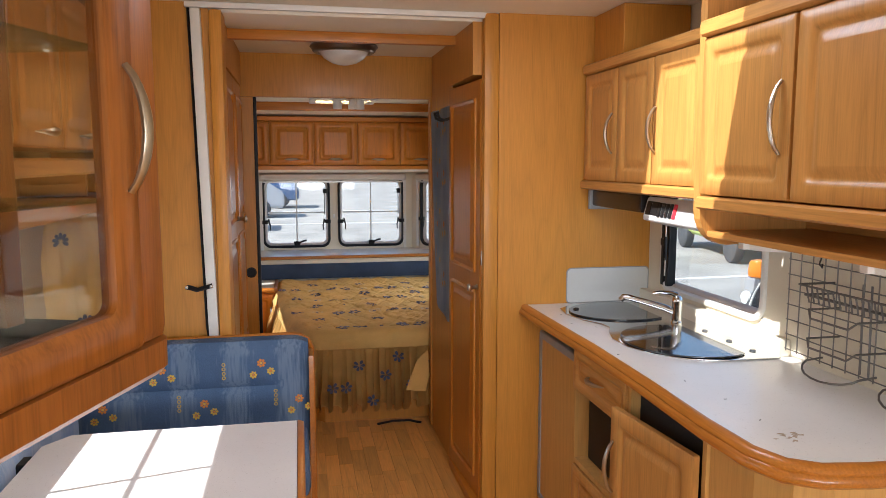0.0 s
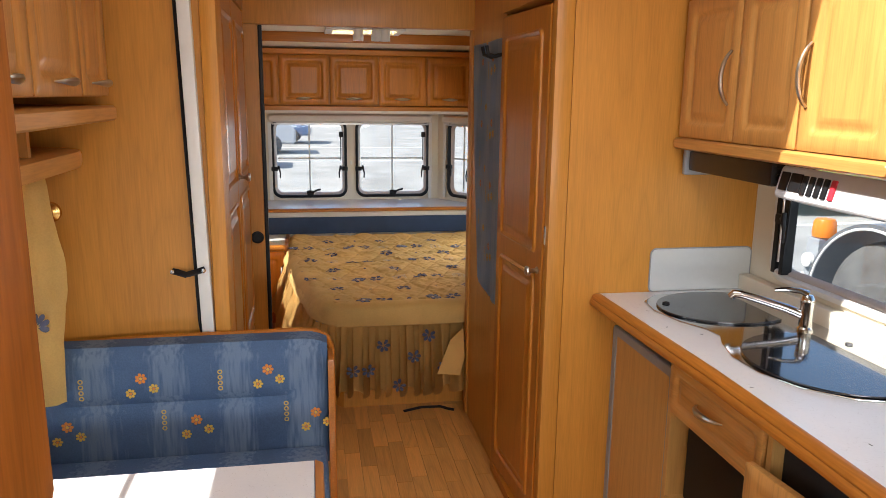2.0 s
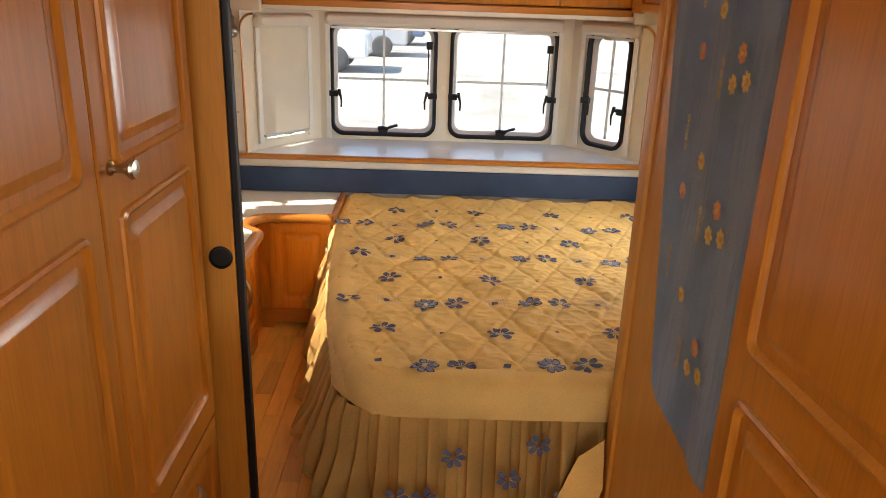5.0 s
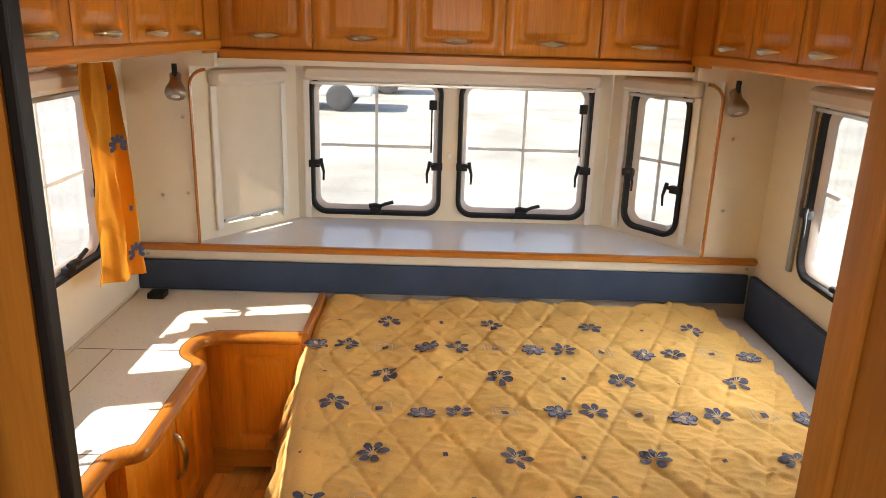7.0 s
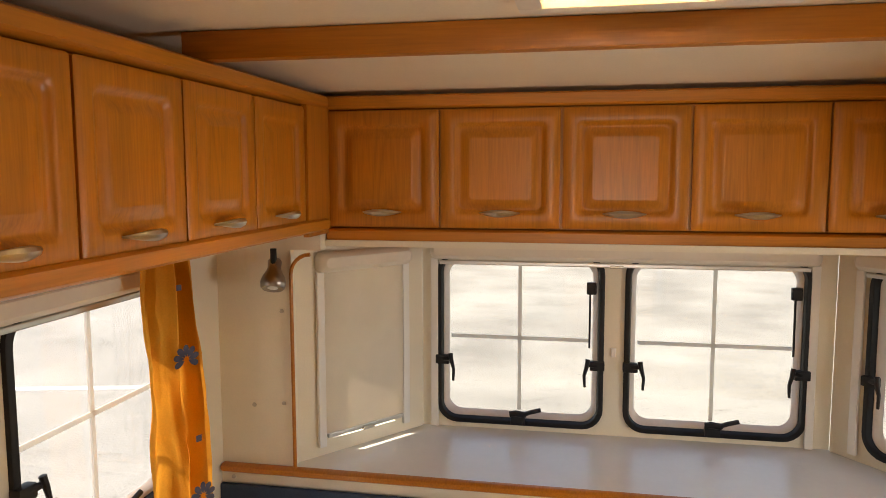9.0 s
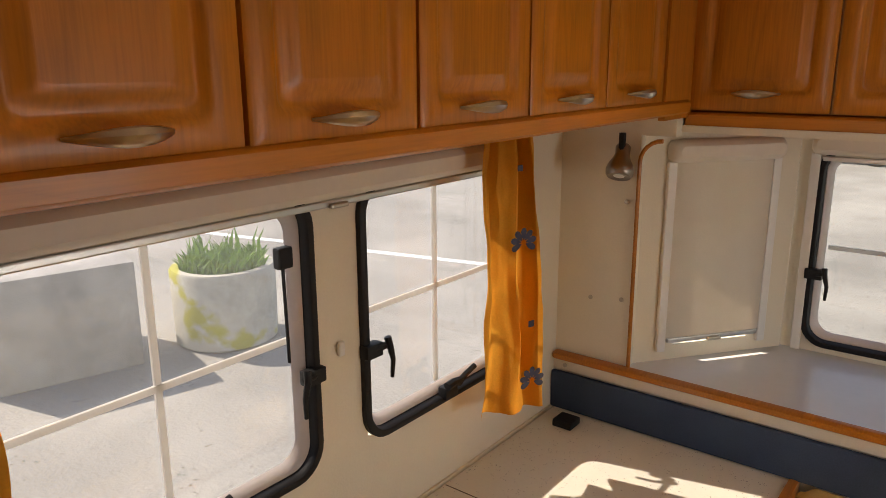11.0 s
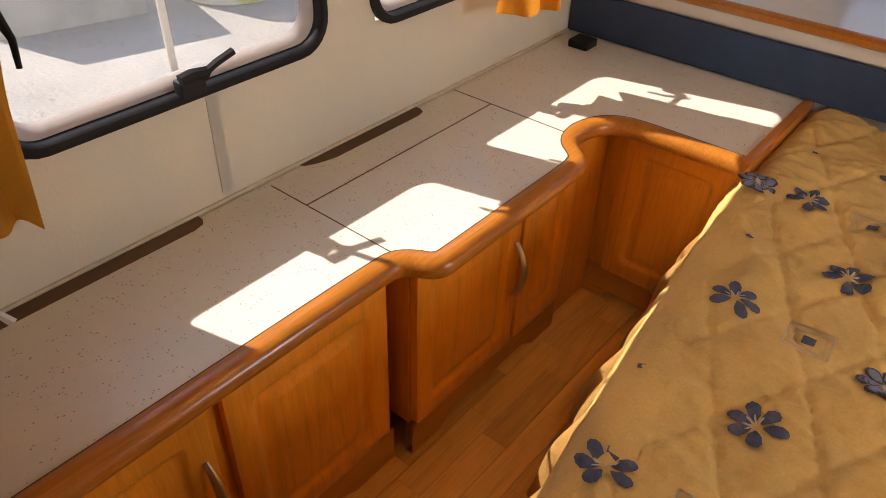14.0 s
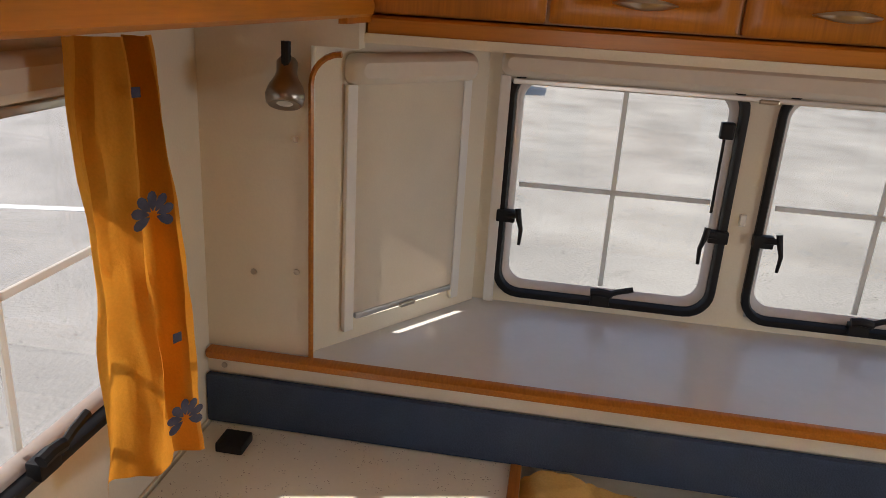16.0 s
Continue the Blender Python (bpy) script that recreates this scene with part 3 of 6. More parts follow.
window("window_1", on_rear(*R1, *RZ), R1[1] - R1[0], RZ[1] - RZ[0], std_latches(0.535, 0.575), "rear caravan window with black seal and glazing cross", stay=0.235)
window("window_2", on_rear(*R2, *RZ), R2[1] - R2[0], RZ[1] - RZ[0], std_latches(0.54, 0.575), "rear caravan window with black seal and glazing cross", stay=0.235)
for i, (a, b) in enumerate((W1, W2)):
    window("window_%d" % (3 + i), pose(LW, (a + b) / 2, (WZ[0] + WZ[1]) / 2, 0, 0, 90), b - a, WZ[1] - WZ[0], std_latches(b - a, 0.545), "side caravan window with black seal beside the low cabinets", stay=0.24 if i == 0 else None, tinted=True)
window("window_5", pose(1.215, 6.445, 1.0675, 0, 0, -A_L), 0.25, 0.555, [(-0.119, -0.06, 0), (0.119, -0.09, 0)], "narrow angled bay window with black seal")
window("window_6", pose(RW, (RWIN[0] + RWIN[1]) / 2, (RWIN[2] + RWIN[3]) / 2, 0, 0, -90), RWIN[1] - RWIN[0], RWIN[3] - RWIN[2], std_latches(0.58, 0.56), "side window beside the bed with black seal")
window("window_7", pose(RW, (KW[0] + KW[1]) / 2, (KW[2] + KW[3]) / 2, 0, 0, -90), KW[1] - KW[0], KW[3] - KW[2], [(-0.30, -0.02, 0)], "kitchen window with black side seal above the worktop", bars=False, stay=-0.27, seal_mat=M_WHITE)
for x in (-0.322, -0.282):
    part("side_seal", box(x - 0.012, x + 0.008, -0.016, 0.02, -0.20, 0.205, 0.003), M_BLACK, bpy.data.objects["window_7"], "black rubber side seal")
part("side_rail", tube([(-0.302, -0.012, -0.16), (-0.302, -0.012, 0.19)], 0.005, 8), M_ALU, bpy.data.objects["window_7"], "silver rod", smooth=True)
window("window_8", pose(LW, 2.15, 1.17, 0, 0, 90), 1.2, 0.5, [], "dinette side window with black seal")


def blind_cassette(name, m, w, label, rails=0.0, closed=0.0, rail_mat=None):
    """A roller blind box over a window; rails: length of its side rails; closed: drop of the cloth."""
    e = empty(name, label, "blind", "roller blinds", at=m)
    part("cassette", rings_mesh(w, 0.062, [(0, 0.0, 0.02), (0, -0.022, 0.022), (0.006, -0.036, 0.02), (0.016, -0.043, 0.014)], 4), M_CASSETTE, e, smooth=True)
    if rails:
        for s in (-1, 1):
            part("side_rail", box(s * (w / 2 - 0.012) - 0.013, s * (w / 2 - 0.012) + 0.013, -0.014, -0.001, -rails, -0.03, 0.003), rail_mat or M_WHITE, e)
    drop = closed or 0.035
    part("blind_cloth", box(-w / 2 + 0.026, w / 2 - 0.026, -0.011, -0.009, -drop, -0.02), M_BLIND, e)
    part("pull_bar", box(-w / 2 + 0.03, w / 2 - 0.03, -0.017, -0.005, -drop - 0.014, -drop, 0.003), M_ALU, e)
    part("pull_clip", box(-0.022, 0.022, -0.026, -0.012, -drop - 0.016, -drop - 0.006, 0.003), M_NICKEL, e)
    return e


blind_cassette("roller_blind", pose(0.395, REAR - 0.002, 1.365), 1.24, "cream roller blind cassette above both rear windows", 0.62)
blind_cassette("roller_blind", pose(-0.405, 6.443, 1.355, 0, 0, A_L), 0.36, "cream roller blind drawn down over the bay window", 0.58, 0.54)
blind_cassette("roller_blind", pose(1.213, 6.443, 1.365, 0, 0, -A_L), 0.36, "cream roller blind cassette above the narrow window", 0.60)
blind_cassette("roller_blind", pose(LW + 0.002, 5.31, 1.374, 0, 0, 90), 1.36, "long cream roller blind cassette above the side windows", 0.0)
blind_cassette("roller_blind", pose(RW - 0.002, 5.59, 1.385, 0, 0, -90), 0.72, "cream roller blind cassette above the bedside window", 0.60, rail_mat=M_GREY)


# ---- overhead cabinets ----
def overhead_row(name, label, front_m, doors, depth, z0, z1, mat, rail_mat, handle):
    """Cabinet units in a row. front_m: pose whose x runs along the row and whose -y is the room, at z = 0. doors: (u0, u1) each."""
    for u0, u1 in doors:
        e = empty(name, label, "cabinet", name + " row", at=front_m @ Matrix.Translation(((u0 + u1) / 2, 0, z0)))
        w, h = u1 - u0, z1 - z0
        part("carcass", box(-w / 2, w / 2, 0.021, depth, -0.0, h), M_PANEL, e)
        cabinet_door(e, w - 0.007, h - 0.006, pose(0, 0, h / 2), mat, handle)


def rail(name, m, length, prof_h, prof_d, mat, label):
    r = rings_mesh(length, prof_h, [(0, prof_d, 0.004), (0, 0.008, 0.01), (0.006, 0, 0.01)], 3)
    o = part(name, r, mat, smooth=True)
    o.matrix_world = m
    return tagged(o, label, "trim", kind="structure")


H_OVER = (0, -0.125, False, 0.115)
RC = 6.27
rear_doors = [(-0.463 + 0.344 * i, -0.463 + 0.344 * (i + 1)) for i in range(5)]
overhead_row("rear_overhead_cabinet", "cherry wood overhead cabinet with raised panel door above the bay", pose(0, RC, 0), rear_doors, REAR - RC, 1.466, 1.808, M_OVER, M_DOOR_X, H_OVER)
LC = -0.455
left_doors = [(4.345, 4.568)] + [(4.568 + 0.306 * i, 4.568 + 0.306 * (i + 1)) for i in range(5)]
overhead_row("side_overhead_cabinet", "cherry wood overhead cabinet above the low cabinets", pose(LC, 0, 0, 0, 0, 90), left_doors, LC - LW, 1.486, 1.806, M_OVER, M_DOOR_Y, H_OVER)
RC2 = 1.262
right_doors = [(-6.10 + 0.306 * i, -6.10 + 0.306 * (i + 1)) for i in range(5)] + [(-4.57, -4.345)]
overhead_row("bedside_overhead_cabinet", "cherry wood overhead cabinet above the bed", pose(RC2, 0, 0, 0, 0, -90), right_doors, RW - RC2, 1.486, 1.806, M_OVER, M_DOOR_Y, H_OVER)
for x, d in ((-0.459, 1), (1.2595, -1)):
    solid("corner_filler", (x - 0.008, x + 0.008, 6.10, 6.30, 1.45, 1.83), M_DOOR, "cherry wood corner filler between cabinets", "filler", "structure")
    solid("corner_base", (LW + 0.004, x - 0.009, 6.262, REAR - 0.004, 1.452, 1.482) if d > 0 else (x + 0.009, RW - 0.004, 6.262, REAR - 0.004, 1.452, 1.482), M_DOOR_X, "cherry wood corner base board over the bay", "board", "structure")
    solid("wall_strip", (LW + 0.004, x - 0.002, 6.213, 6.256, 1.402, 1.459) if d > 0 else (x + 0.002, RW - 0.004, 6.213, 6.256, 1.402, 1.459), M_WALL, "cream wall strip under the corner of the cabinets", "wall", "structure")
for z, hh, dz in ((1.437, 0.052, "lower"), (1.829, 0.038, "upper")):
    rail("cabinet_rail", pose(0.40, RC - 0.012, z), 1.724, hh, 0.4, M_DOOR_X, f"cherry wood {dz} rail of the rear cabinets")
    rail("cabinet_rail", pose(LC + 0.012, 5.303, z + (0.041 if dz == "lower" else 0), 0, 0, 90), 1.91, 0.036, 0.33, M_DOOR_X, f"cherry wood {dz} rail of the side cabinets")
    rail("cabinet_rail", pose(RC2 - 0.012, 5.303, z + (0.041 if dz == "lower" else 0), 0, 0, -90), 1.91, 0.036, 0.3, M_DOOR_X, f"cherry wood {dz} rail of the bedside cabinets")

# ---- low cabinets with a cream top ----
def smooth_line(pts, step=0.02):
    """Points at even steps along a line in plan, its corners rounded off."""
    P = [Vector(p) for p in pts]
    for _ in range(2):
        Q = [P[0]]
        for a, b in zip(P, P[1:]):
            Q += [a * 0.75 + b * 0.25, a * 0.25 + b * 0.75]
        P = Q + [P[-1]]
    out = [P[0]]
    for a, b in zip(P, P[1:]):
        n = max(1, round((b - a).length / step))
        out += [a + (b - a) * (k + 1) / n for k in range(n)]
    return out


TOPZ = 0.563
e = empty("countertop", "speckled cream laminate top with orange wooden rim", "countertop")
inner = [(LW + 0.012, 4.345), (-0.43, 4.345), (-0.43, 5.06), (-0.405, 5.075), (-0.385, 5.10), (-0.375, 5.14), (-0.375, 5.50), (-0.39, 5.56), (-0.425, 5.60), (-0.455, 5.64), (-0.462, 5.69), (-0.45, 5.745), (-0.42, 5.79), (-0.37, 5.81), (-0.10, 5.81), (-0.10, 6.20), (LW + 0.012, 6.20)]
part("laminate", prism(inner, TOPZ - 0.025, TOPZ), M_TOP, e)
path = [(-0.425, 4.345), (-0.425, 4.6), (-0.425, 5.03)]
path += [(-0.418, 5.055), (-0.395, 5.075), (-0.372, 5.085), (-0.358, 5.105), (-0.358, 5.14), (-0.358, 5.35), (-0.358, 5.53), (-0.362, 5.562), (-0.385, 5.585), (-0.412, 5.605), (-0.432, 5.64), (-0.437, 5.69), (-0.425, 5.74), (-0.395, 5.775), (-0.355, 5.79), (-0.25, 5.792), (-0.095, 5.792)]
path = [tuple(q) for q in smooth_line(path)]
rimb = bmesh.new()
loops = []
prof = [(-0.022, 0.002), (-0.012, 0.005), (0.0, 0.006), (0.010, 0.003), (0.017, -0.004), (0.020, -0.013), (0.019, -0.024), (0.013, -0.032), (0.004, -0.036), (-0.022, -0.036)]
for i, p in enumerate(path):
    a, b = Vector(path[max(0, i - 1)]), Vector(path[min(len(path) - 1, i + 1)])
    d = (b - a).normalized()
    nrm = Vector((d.y, -d.x))
    loops.append([rimb.verts.new((p[0] + nrm.x * u, p[1] + nrm.y * u, TOPZ + v)) for u, v in prof])
for a, b in zip(loops, loops[1:]):
    for k in range(len(prof)):
        rimb.faces.new((a[k], a[(k + 1) % len(prof)], b[(k + 1) % len(prof)], b[k]))
rimb.faces.new(loops[-1][::-1])
o = part("wooden_rim", rimb, M_RIM, e, "rounded orange wooden rim", smooth=True)
for q in o.data.polygons:
    q.use_smooth = True
seam = []
for i, q in enumerate(path):
    d = (Vector(path[min(len(path) - 1, i + 1)]) - Vector(path[max(0, i - 1)])).normalized()
    seam.append((q[0] - 0.0215 * d.y, q[1] + 0.0215 * d.x, TOPZ + 0.0015))
part("rim_seam", tube(seam, 0.0016, 5), material("dark_rim_seam", (0.09, 0.04, 0.02), 0.7), e, "dark seam along the rim")
part("end_rim", box(-0.10, -0.075, 5.79, 6.20, TOPZ - 0.06, TOPZ + 0.006, 0.006), M_RIM, e, "dark orange wooden end strip", smooth=True)
# brown of the shaded depth in the wall notches, laid on as flat patches
M_GAP = material("brown_gap_shade", (0.13, 0.075, 0.035), 0.8)
M_SEAM = material("dark_seam", (0.10, 0.06, 0.04), 0.7)
part("seam", box(-0.765, -0.42, 5.0575, 5.0600, TOPZ, TOPZ + 0.0006), M_SEAM, e)
part("seam", box(-0.662, -0.659, 5.06, 5.643, TOPZ, TOPZ + 0.0006), M_SEAM, e)
part("seam", box(-0.775, -0.445, 5.643, 5.646, TOPZ, TOPZ + 0.0006), M_SEAM, e)
for a, b in ((4.40, 4.90), (5.16, 5.51)):
    o = prism([(LW + 0.008, a - 0.012), (LW + 0.018, a - 0.006), (LW + 0.030, a + 0.02), (LW + 0.040, a + 0.06), (LW + 0.042, b - 0.03), (LW + 0.036, b - 0.008), (LW + 0.022, b), (LW + 0.008, b)], TOPZ, TOPZ + 0.0008)
    part("vent_gap", o, M_GAP, e, "flat brown patch painting the shade of the ventilation gap at the wall")
part("wall_bead", box(LW, LW + 0.007, 4.345, 6.20, TOPZ - 0.02, TOPZ + 0.006, 0.002), M_PIPING, e, "cream sealing bead")


def low_unit(label, m, w, h, depth, doors, plinth=0.10):
    """A floor unit with doors; local -y is its front, x centred, z up from the floor."""
    e = empty("low_cabinet", label, "cabinet", "low bedroom cabinets", at=m)
    part("carcass", box(-w / 2, w / 2, 0.022, depth, plinth, h), M_LOW, e)
    bm = bmesh.new()
    n = 12
    bot, top, bot2, top2 = [], [], [], []
    for i in range(n + 1):
        u = i / n
        x = (u - 0.5) * w
        lift = 0.03 * max(0, min(1, (0.32 - abs(u - 0.5)) / 0.06))
        for lst, y, z in ((bot, 0.012, lift), (top, 0.012, plinth), (bot2, 0.03, lift), (top2, 0.03, plinth)):
            lst.append(bm.verts.new((x, y, z)))
    for i in range(n):
        bm.faces.new((bot[i], bot[i + 1], top[i + 1], top[i]))
        bm.faces.new((bot2[i], bot2[i + 1], top2[i + 1], top2[i]))
        bm.faces.new((bot[i], bot[i + 1], bot2[i + 1], bot2[i]))
    part("plinth", bm, M_DOOR_X, e, "cut-out wooden plinth")
    for u0, u1, hs in doors:
        dw, dh = u1 - u0, h - plinth - 0.018
        d = cabinet_door(e, dw, dh, pose((u0 + u1) / 2, 0, plinth + dh / 2 + 0.005), M_LOW, (hs * (dw / 2 - 0.022), 0.03, True, 0.15) if hs else None, 0.05)
    return e


UH = TOPZ - 0.03
low_unit("low cherry wood cabinet with one door under the window", pose(-0.425, 4.70, 0, 0, 0, 90), 0.70, UH, 0.36, [(-0.34, -0.05, 1), (-0.02, 0.33, 0)])
low_unit("bowed low cherry wood cabinet with two doors", pose(-0.398, 5.36, 0, 0, 0, 90), 0.56, UH, 0.385, [(-0.275, 0.06, 1), (0.075, 0.275, 0)])
low_unit("cherry wood corner cabinet beside the bed head", pose(-0.26, 5.815, 0), 0.35, UH, 0.38, [(-0.12, 0.16, 1)])
solid("corner_infill", (-0.62, -0.43, 5.64, 5.83, 0.0, UH), M_LOW, "cherry wood inside corner panel of the low cabinets", "cabinet", "structure")

# ---- headboard padding ----
e = empty("headboard_padding", "navy blue padded strip along the wall at the bed head", "headboard")
part("rear_pad", box(LW + 0.002, RW - 0.03, 6.185, 6.204, TOPZ + 0.003, 0.684, 0.006), M_NAVY, e, smooth=True)
part("side_pad", box(RW - 0.028, RW - 0.002, 4.9, 6.183, 0.50, 0.684, 0.006), M_NAVY, e, smooth=True)

# ---- bed ----
e = empty("bed", "double bed with a yellow flowered quilt and ruffled skirt", "bed")
part("bed_base", prism([(-0.06, 6.18), (0.02, 5.0), (0.10, 4.58), (0.22, 4.44), (RW - 0.01, 4.44), (RW - 0.01, 6.18)], 0.0, 0.36), M_PANEL, e, "honey wood bed box")
part("mattress", prism([(-0.05, 6.175), (0.03, 5.0), (0.12, 4.56), (0.22, 4.42), (RW - 0.035, 4.42), (RW - 0.035, 6.175)], 0.362, 0.522, 0.03), M_SHEET, e, "pale grey quilted mattress cover", smooth=True)
# quilt: mapped from a unit square onto the tapered bed outline
QN, QM = 260, 310


def bed_left(y):
    if y > 5.0:
        return -0.015 - 0.10 * min(1, (y - 5.0) / 0.85) ** 0.9
    if y > 4.56:
        return -0.015 + 0.075 * (5.0 - y) / 0.44
    return 0.06 + 0.13 * (max(0, 4.56 - y) / 0.165) ** 1.6


def bed_right(y):
    return 1.425 + 0.018 * math.sin(y * 9) + 0.008 * math.sin(y * 31)


def quilt_z(x, y):
    a, b = (x * 0.9 + y * 0.44) / 0.066, (x * 0.9 - y * 0.44) / 0.066
    sa, sb = abs(math.sin(math.pi * a * 0.5)), abs(math.sin(math.pi * b * 0.5))
    puff = min(1, sa * 3.2) ** 0.6 * min(1, sb * 3.2) ** 0.6 + 0.35 * sa * sb
    big = noise.noise(Vector((x * 2.2, y * 2.6, 4)))
    warp = 0.35 * noise.noise(Vector((x * 3, y * 3, 9)))
    fold = 1 - abs(noise.noise(Vector((x * 5.5 + y * 3.0 + warp, y * 11 - x * 4.5, 1.3))))
    crease = 1 - abs(noise.noise(Vector((x * 11 - y * 7 + warp, y * 24 + x * 9, 6.1))))
    fine = noise.noise(Vector((x * 26 + y * 9, y * 17 - x * 12, 7)))
    ridge = max(0, 1 - abs(noise.noise(Vector((x * 3.1 + 7, y * 3.6, 0)))) * 6) * (0.5 + noise.noise(Vector((x * 1.7, y * 1.9, 3))))
    tuck = 1 - abs(noise.noise(Vector((x * 19 + y * 14 + warp * 2, y * 31 - x * 16, 2.7))))
    return 0.534 + 0.0060 * puff + 0.009 * big + 0.007 * fold ** 4 + 0.0036 * crease ** 5 + 0.0022 * tuck ** 4 + 0.014 * max(0, ridge) + 0.002 * fine


def quilt_point(u, v):
    y = 4.395 + (6.165 + 0.02 * math.sin(u * 23) - 4.395) * v
    x0, x1 = bed_left(y), bed_right(y)
    x = x0 + (x1 - x0) * u
    z = quilt_z(x, y)
    d = min((x - x0), (y - 4.395) * 1.1)
    if d < 0.08:
        z -= 0.075 * (1 - max(0, d) / 0.08) ** 2
    head = max(0, 1 - (6.165 - y) / 0.10)
    z += 0.022 * head * (0.5 + 0.9 * noise.noise(Vector((u * 9, 3, 0))))
    return Vector((x, y, z))


bm = bmesh.new()
grid = [[bm.verts.new(quilt_point(i / QN, j / QM)) for i in range(QN + 1)] for j in range(QM + 1)]
for j in range(QM):
    for i in range(QN):
        bm.faces.new((grid[j][i], grid[j][i + 1], grid[j + 1][i + 1], grid[j + 1][i]))
low = {}
for (ja, ia, jb, ib) in [(0, i, 0, i + 1) for i in range(QN)] + [(j, QN, j + 1, QN) for j in range(QM)] + [(QM, i, QM, i + 1) for i in range(QN)] + [(j, 0, j + 1, 0) for j in range(QM)]:
    for k in ((ja, ia), (jb, ib)):
        if k not in low:
            low[k] = bm.verts.new(grid[k[0]][k[1]].co - Vector((0, 0, 0.03)))
    bm.faces.new((grid[ja][ia], grid[jb][ib], low[(jb, ib)], low[(ja, ia)]))
quilt = part("quilt", bm, M_QUILT, e, "quilted yellow cotton bedspread", smooth=True)
for p in quilt.data.polygons:
    p.use_smooth = True


def ruffle(pts, z_top, z_bot, amp, label, waves):
    """A gathered cloth skirt hanging along a line in plan."""
    P = [Vector((*p, 0)) for p in pts]
    seg = [(b - a).length for a, b in zip(P, P[1:])]
    L = sum(seg)
    n = int(waves * 14)
    bm = bmesh.new()
    rows = 14
    cols = []
    for i in range(n + 1):
        s = L * i / n
        k = 0
        while k < len(seg) - 1 and s > seg[k]:
            s -= seg[k]
            k += 1
        d = (P[k + 1] - P[k]).normalized()
        base = P[k] + d * s
        nrm = Vector((-d.y, d.x, 0)) * -1
        u = i / n
        ph = 2 * math.pi * waves * u + 9.0 * noise.noise(Vector((u * 11, 0, 0))) + 2.5 * noise.noise(Vector((u * 37, 4, 0)))
        hem = z_bot + 0.06 * noise.noise(Vector((u * 9, 5, 0))) + 0.035 * math.sin(ph) + 0.02 * noise.noise(Vector((u * 31, 2, 0)))
        col = []
        for r in range(rows + 1):
            t = r / rows
            a = amp * (0.22 + 1.5 * t ** 0.7) * (0.8 + 1.1 * noise.noise(Vector((u * 19, t * 1.5, 2))))
            sway = 0.025 * t * noise.noise(Vector((u * 5, t, 8)))
            flare = 0.06 * t
            col.append(bm.verts.new(base + nrm * (math.sin(ph + 0.5 * t) * a + flare + sway) + d * (0.006 * math.cos(ph * 2)) + Vector((0, 0, z_top + (hem - z_top) * t))))
        cols.append(col)
    for a, b in zip(cols, cols[1:]):
        for r in range(rows):
            bm.faces.new((a[r], b[r], b[r + 1], a[r + 1]))
    bmesh.ops.solidify(bm, geom=bm.faces[:], thickness=0.002)
    o = part("skirt", bm, M_SKIRT, e, label, smooth=True)
    for p in o.data.polygons:
        p.use_smooth = True
    return o


foot_line = [(-0.10, 5.79), (-0.07, 5.45), (-0.015, 5.0), (0.03, 4.76), (0.06, 4.58), (0.11, 4.45), (0.19, 4.398), (0.32, 4.39), (0.95, 4.39)]


foot_line = smooth_line(foot_line)
bm = bmesh.new()
loops = []
for i, p in enumerate(foot_line):
    d = (foot_line[min(len(foot_line) - 1, i + 1)] - foot_line[max(0, i - 1)]).normalized()
    nrm = Vector((d.y, -d.x))
    loop = []
    for u, z in ((-0.075, 0.545), (-0.040, 0.549), (-0.010, 0.540), (0.010, 0.520), (0.018, 0.490), (0.020, 0.465), (0.013, 0.441), (0.004, 0.436), (-0.02, 0.436)):
        u -= 0.026 * abs(d.y)
        k = 0.006 * noise.noise(Vector((p.x * 9, p.y * 9, z * 14))) + 0.003 * noise.noise(Vector((p.x * 40, p.y * 40, z * 9)))
        loop.append(bm.verts.new((p.x + nrm.x * (u + k), p.y + nrm.y * (u + k), z + k * 0.6)))
    loops.append(loop)
for A, B in zip(loops, loops[1:]):
    for k in range(len(A) - 1):
        bm.faces.new((A[k], A[k + 1], B[k + 1], B[k]))
o = part("quilt_drop", bm, M_QUILT, e, "yellow quilt edge hanging over the mattress", smooth=True)
for q in o.data.polygons:
    q.use_smooth = True
ruffle([(q.x, q.y) for q in foot_line], 0.444, 0.115, 0.027, "gathered ochre bed skirt with printed flowers", 36)
bm = bmesh.new()
flap = [(0.67, 0.209), (0.782, 0.195), (0.803, 0.295), (0.794, 0.44), (0.735, 0.378)]
bm.faces.new([bm.verts.new((x, 4.298 + 0.03 * noise.noise(Vector((x * 9, z * 9, 1))), z)) for x, z in flap])
bmesh.ops.subdivide_edges(bm, edges=bm.edges[:], cuts=3)
bmesh.ops.triangulate(bm, faces=bm.faces[:])
bmesh.ops.solidify(bm, geom=bm.faces[:], thickness=0.004)
part("folded_corner", bm, M_SKIRT, e, "turned-up corner of the bed skirt", smooth=True)


